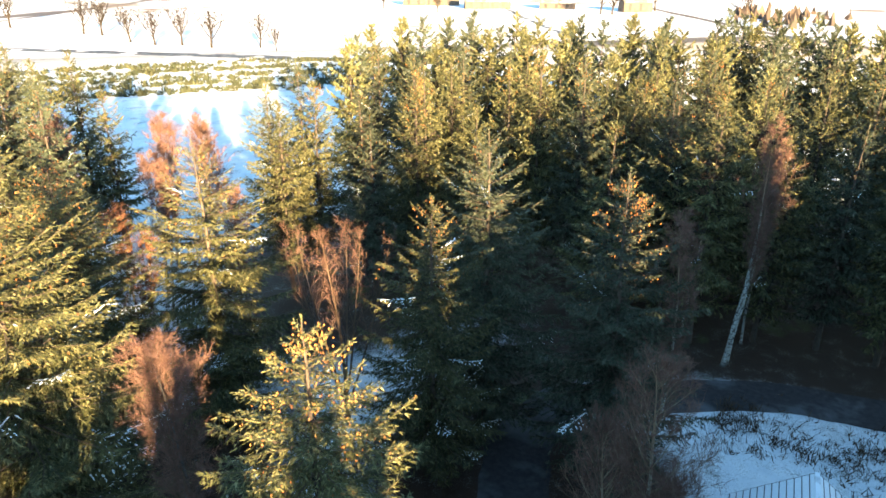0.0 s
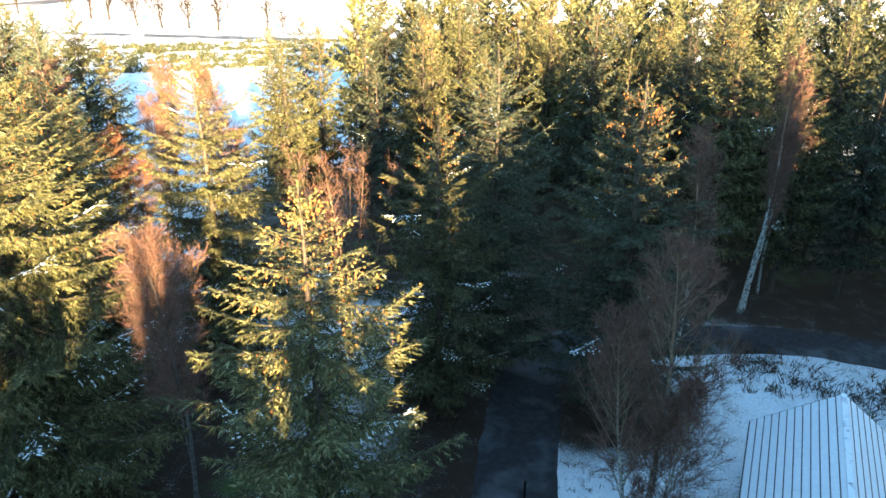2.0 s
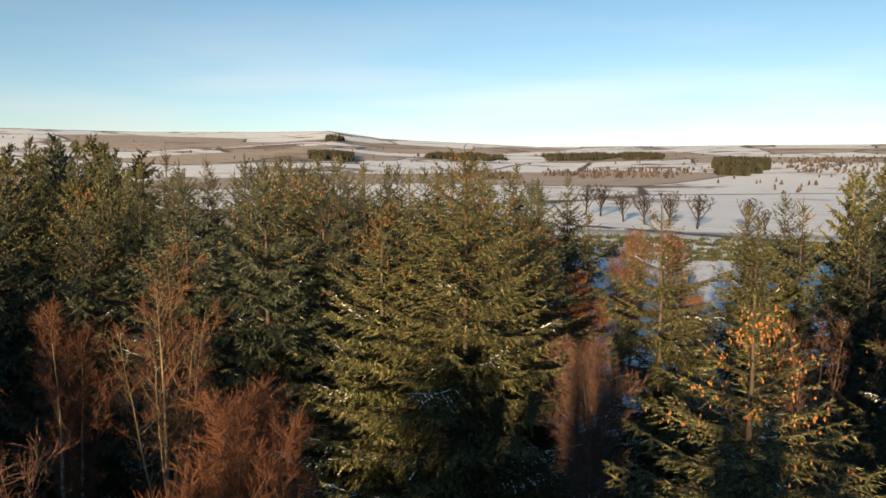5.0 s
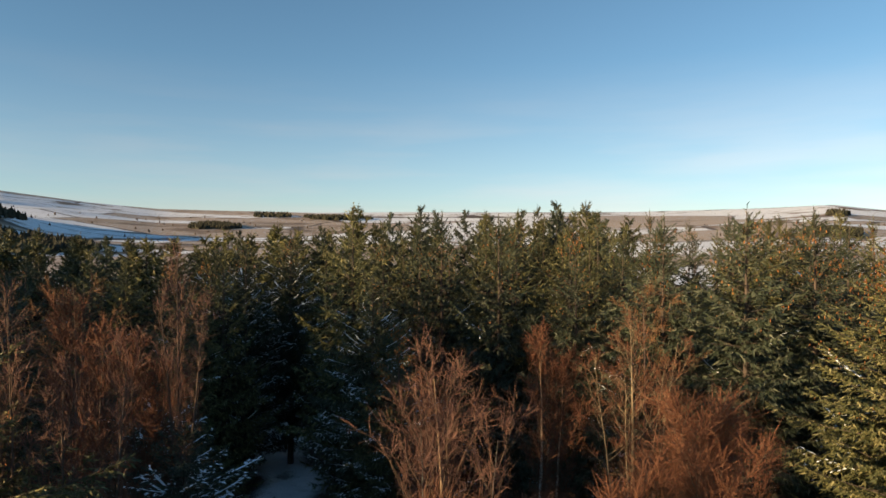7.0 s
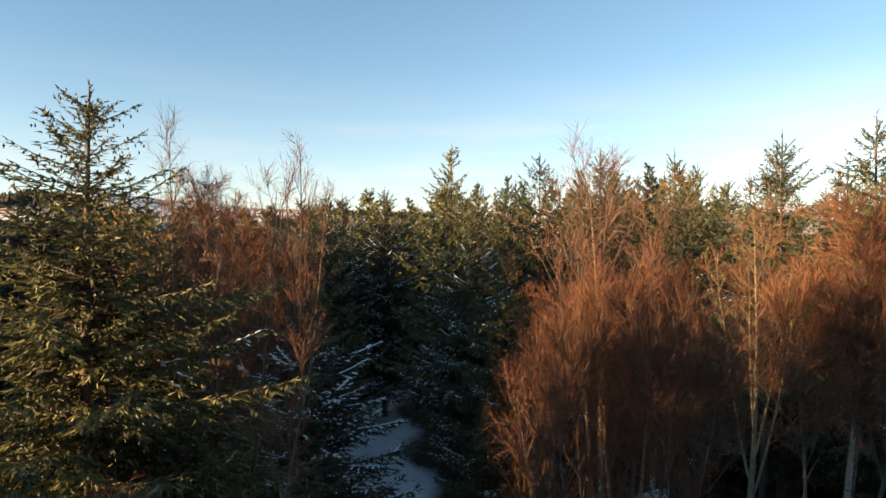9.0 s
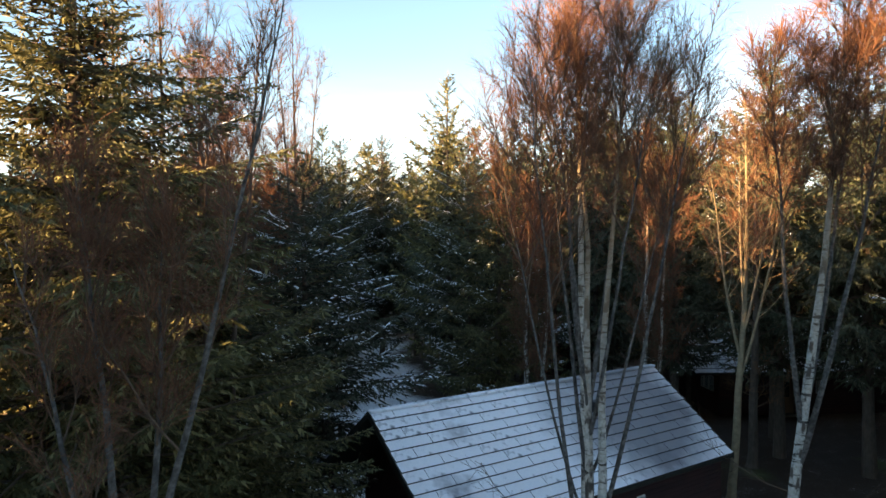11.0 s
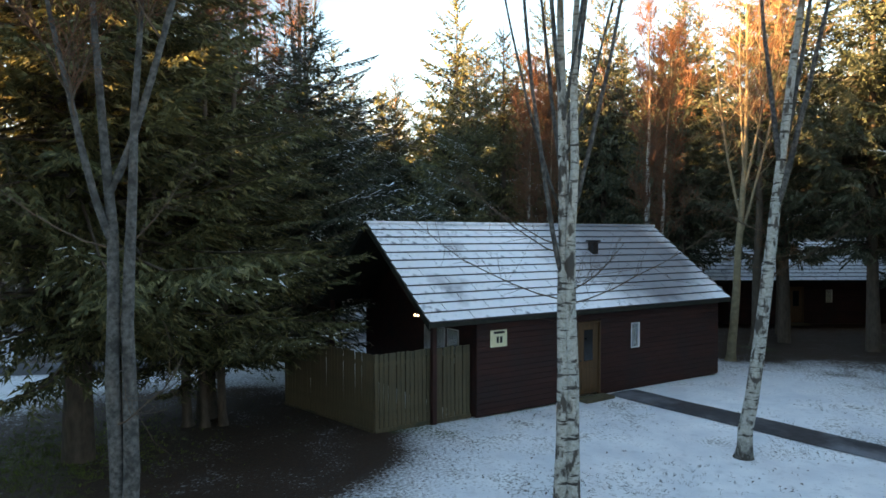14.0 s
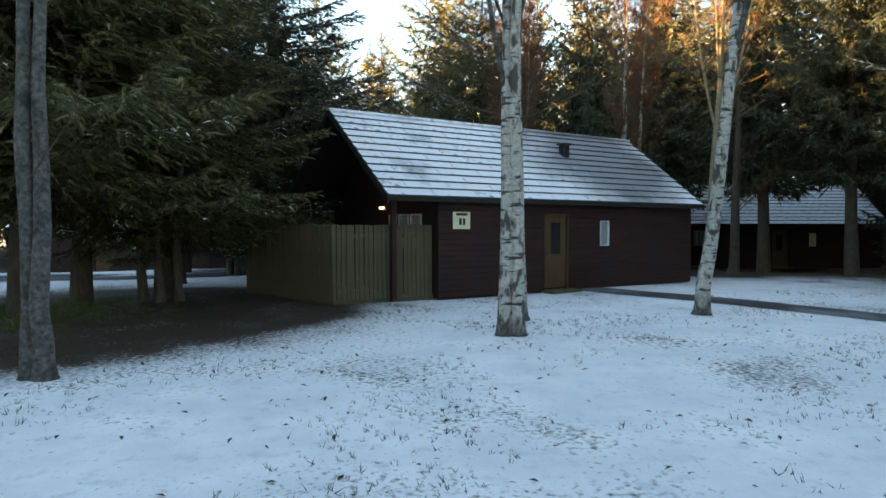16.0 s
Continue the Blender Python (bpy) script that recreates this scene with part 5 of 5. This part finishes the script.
def far_wood(az0, az1, r0, r1, n, h, mat, label):
    """A distant wood: many small ragged crowns over a stretch of hillside."""
    g = np.random.default_rng(int(az0 * 10 + r0))
    out = []
    for _ in range(n):
        a, r = radians(g.uniform(az0, az1)), g.uniform(r0, r1)
        edge = noise.noise((a * 60, r / 90, 2.0))
        da, dr = (math.degrees(a) - (az0 + az1) / 2) / (az1 - az0) * 2, (r - (r0 + r1) / 2) / (r1 - r0) * 2
        if da * da + dr * dr * 0.8 + 0.9 * edge > 1:
            continue
        x, y = -r * math.sin(a), r * math.cos(a)
        z = ground_z(x, y)
        hh, w = h * g.uniform(0.65, 1.15), h * g.uniform(0.22, 0.4)
        base = [np.array((x + w * math.cos(k * 1.571 + a * 99), y + w * math.sin(k * 1.571 + a * 99), z + hh * g.uniform(-0.1, 0.15))) for k in range(4)]
        top = np.array((x + g.normal(0, w * 0.15), y + g.normal(0, w * 0.15), z + hh))
        mid = [p * 0.45 + top * 0.55 + g.normal(0, w * 0.25, 3) for p in base]
        for k in range(4):
            k2 = (k + 1) % 4
            out += [(base[k], base[k2], mid[k]), (base[k2], mid[k2], mid[k]), (mid[k], mid[k2], top)]
    tagged(new("far_wood", soup("far_wood", np.array(out), mat)), label, "wood", kind="stuff")


DARK, BARE = "dark conifer plantation on the far snowy hillside", "brown leafless wood among far white fields"
for az0, az1, r0, r1, n, h in ((48.2, 52.1, 1180, 1420, 900, 10), (35.6, 43.0, 1500, 1800, 1200, 10), (26.8, 33.0, 1560, 1900, 900, 10), (23.2, 26.8, 1590, 1900, 800, 10), (15.7, 19.7, 900, 1500, 1500, 11), (1.9, 3.7, 840, 1500, 800, 11)):
    far_wood(az0, az1, r0, r1, n, h, WOODS, DARK)
for az0, az1, r0, r1, n, h in ((85.4, 91.0, 2120, 2400, 900, 12), (113.6, 117.4, 2080, 2280, 260, 24), (110.5, 122.0, 1120, 1330, 900, 12), (106.0, 121.0, 760, 1000, 1600, 11), (95.9, 99.9, 1540, 1800, 800, 10), (92.0, 95.0, 2230, 2500, 200, 14), (49.0, 50.5, 2000, 2300, 120, 16)):
    far_wood(az0, az1, r0, r1, n, h, WOODS, DARK)
for az0, az1, r0, r1, n, h in ((34.4, 40.5, 800, 1000, 260, 6), (20.0, 33.0, 850, 1150, 260, 6), (5.2, 15.8, 980, 1700, 420, 6), (-9.0, 1.8, 1080, 1800, 420, 6), (-27, -19.0, 320, 420, 60, 6), (-14.0, 62.0, 1000, 2000, 160, 6), (-6.0, 22.0, 520, 900, 60, 5), (60, 118, 1200, 2200, 120, 7)):
    far_wood(az0, az1, r0, r1, n, h, BROWNWOOD, BARE)


def bushes(name, label, count, place, h, mat, blades=14, seed=5, width=0.3):
    """Low growth as one mesh: each bush a burst of narrow blades."""
    g = np.random.default_rng(seed)
    out = []
    for _ in range(count):
        x, y = place(g)
        o = np.array((x, y, ground_z(x, y)))
        hh = h * g.uniform(0.5, 1.3)
        d = unit(np.c_[g.normal(0, 0.55, (blades, 2)), g.uniform(0.4, 1.2, blades)])
        p = o + g.normal(0, hh * 0.3, (blades, 3)) * (1, 1, 0)
        w = unit(np.cross(d, g.normal(0, 1, (blades, 3)))) * hh * width * 0.5
        out.append(np.stack([p - w, p + w, p + d * hh * g.uniform(0.6, 1.2, (blades, 1))], 1))
    return tagged(new(name, soup(name, np.concatenate(out), mat)), label, "plants", kind="stuff")


def field_spot(g):
    a, r = radians(g.uniform(4, 40)), g.choice([157.0, 166.0, 176.0, 187.0, 198.0]) + g.normal(0, 2.2)
    return -r * math.sin(a), r * math.cos(a)


def weed_spot(g):
    t, s = g.random(), g.normal(0, 1.4)
    return 14.5 + 11 * t + s * 0.4, 34.2 - 4.6 * t + s + 0.8 * math.sin(t * 9)


def lawn_spot(g):
    while True:
        x, y = g.uniform(-17, 0), g.uniform(-7, 13)
        if noise.noise((x * 0.5, y * 0.5, 1.0)) + 0.5 * noise.noise((x * 1.7, y * 1.7, 4.0)) > g.uniform(-0.1, 0.7):
            return x, y


bushes("scrub", "rows of low dark scrub in the snowy field", 1100, field_spot, 1.25, SCRUB, 14, 6, 0.35)
bushes("dead_weeds", "dark dead weeds standing in the snow by the lane", 330, weed_spot, 0.55, WEED, 9, 7, 0.09)
bushes("grass_blades", "sparse grass tips poking through thin snow", 4200, lawn_spot, 0.06, BLADE, 4, 8, 0.12)
bushes("verge_grass", "dead grass along the snowy lane verge", 500, lambda g: (g.choice([-1.2, 5.0]) + g.normal(0, 0.5), g.uniform(12, 30)), 0.25, WEED, 6, 9, 0.1)


def fallen_leaves(count, seed):
    """Small dry leaves lying on the snow: each a bent four-sided blade."""
    g = np.random.default_rng(seed)
    out = []
    for _ in range(count):
        x, y = g.uniform(-13, -1.5), g.uniform(-5, 9)
        o = np.array((x, y, ground_z(x, y) + 0.012))
        a, l = g.uniform(0, 6.28), g.uniform(0.02, 0.045)
        d, w = np.array((math.cos(a), math.sin(a), g.normal(0, 0.3))) * l, np.array((-math.sin(a), math.cos(a), g.uniform(0.2, 0.8))) * l * 0.5
        v = np.array((math.sin(a), -math.cos(a), g.uniform(0.2, 0.8))) * l * 0.5
        out += [(o - d, o + d, o + w), (o + d, o - d, o + v)]
    return tagged(new("fallen_leaves", soup("fallen_leaves", np.array(out), LEAF)), "dark dry leaves scattered over the snow", "leaves", kind="stuff")


LEAF = varied("dry_leaves", (0.04, 0.024, 0.014), (0.1, 0.058, 0.03), 4, island=0.4)
fallen_leaves(420, 21)
MOSS = varied("green_grass", (0.07, 0.1, 0.02), (0.12, 0.15, 0.035), 2, island=0.4)
bushes("grass_patch", "short green grass free of snow under the spruces", 2600, lambda g: (-13.2 + g.normal(0, 1.5), -7.4 + g.normal(0, 1.3)), 0.09, MOSS, 6, 10, 0.1)
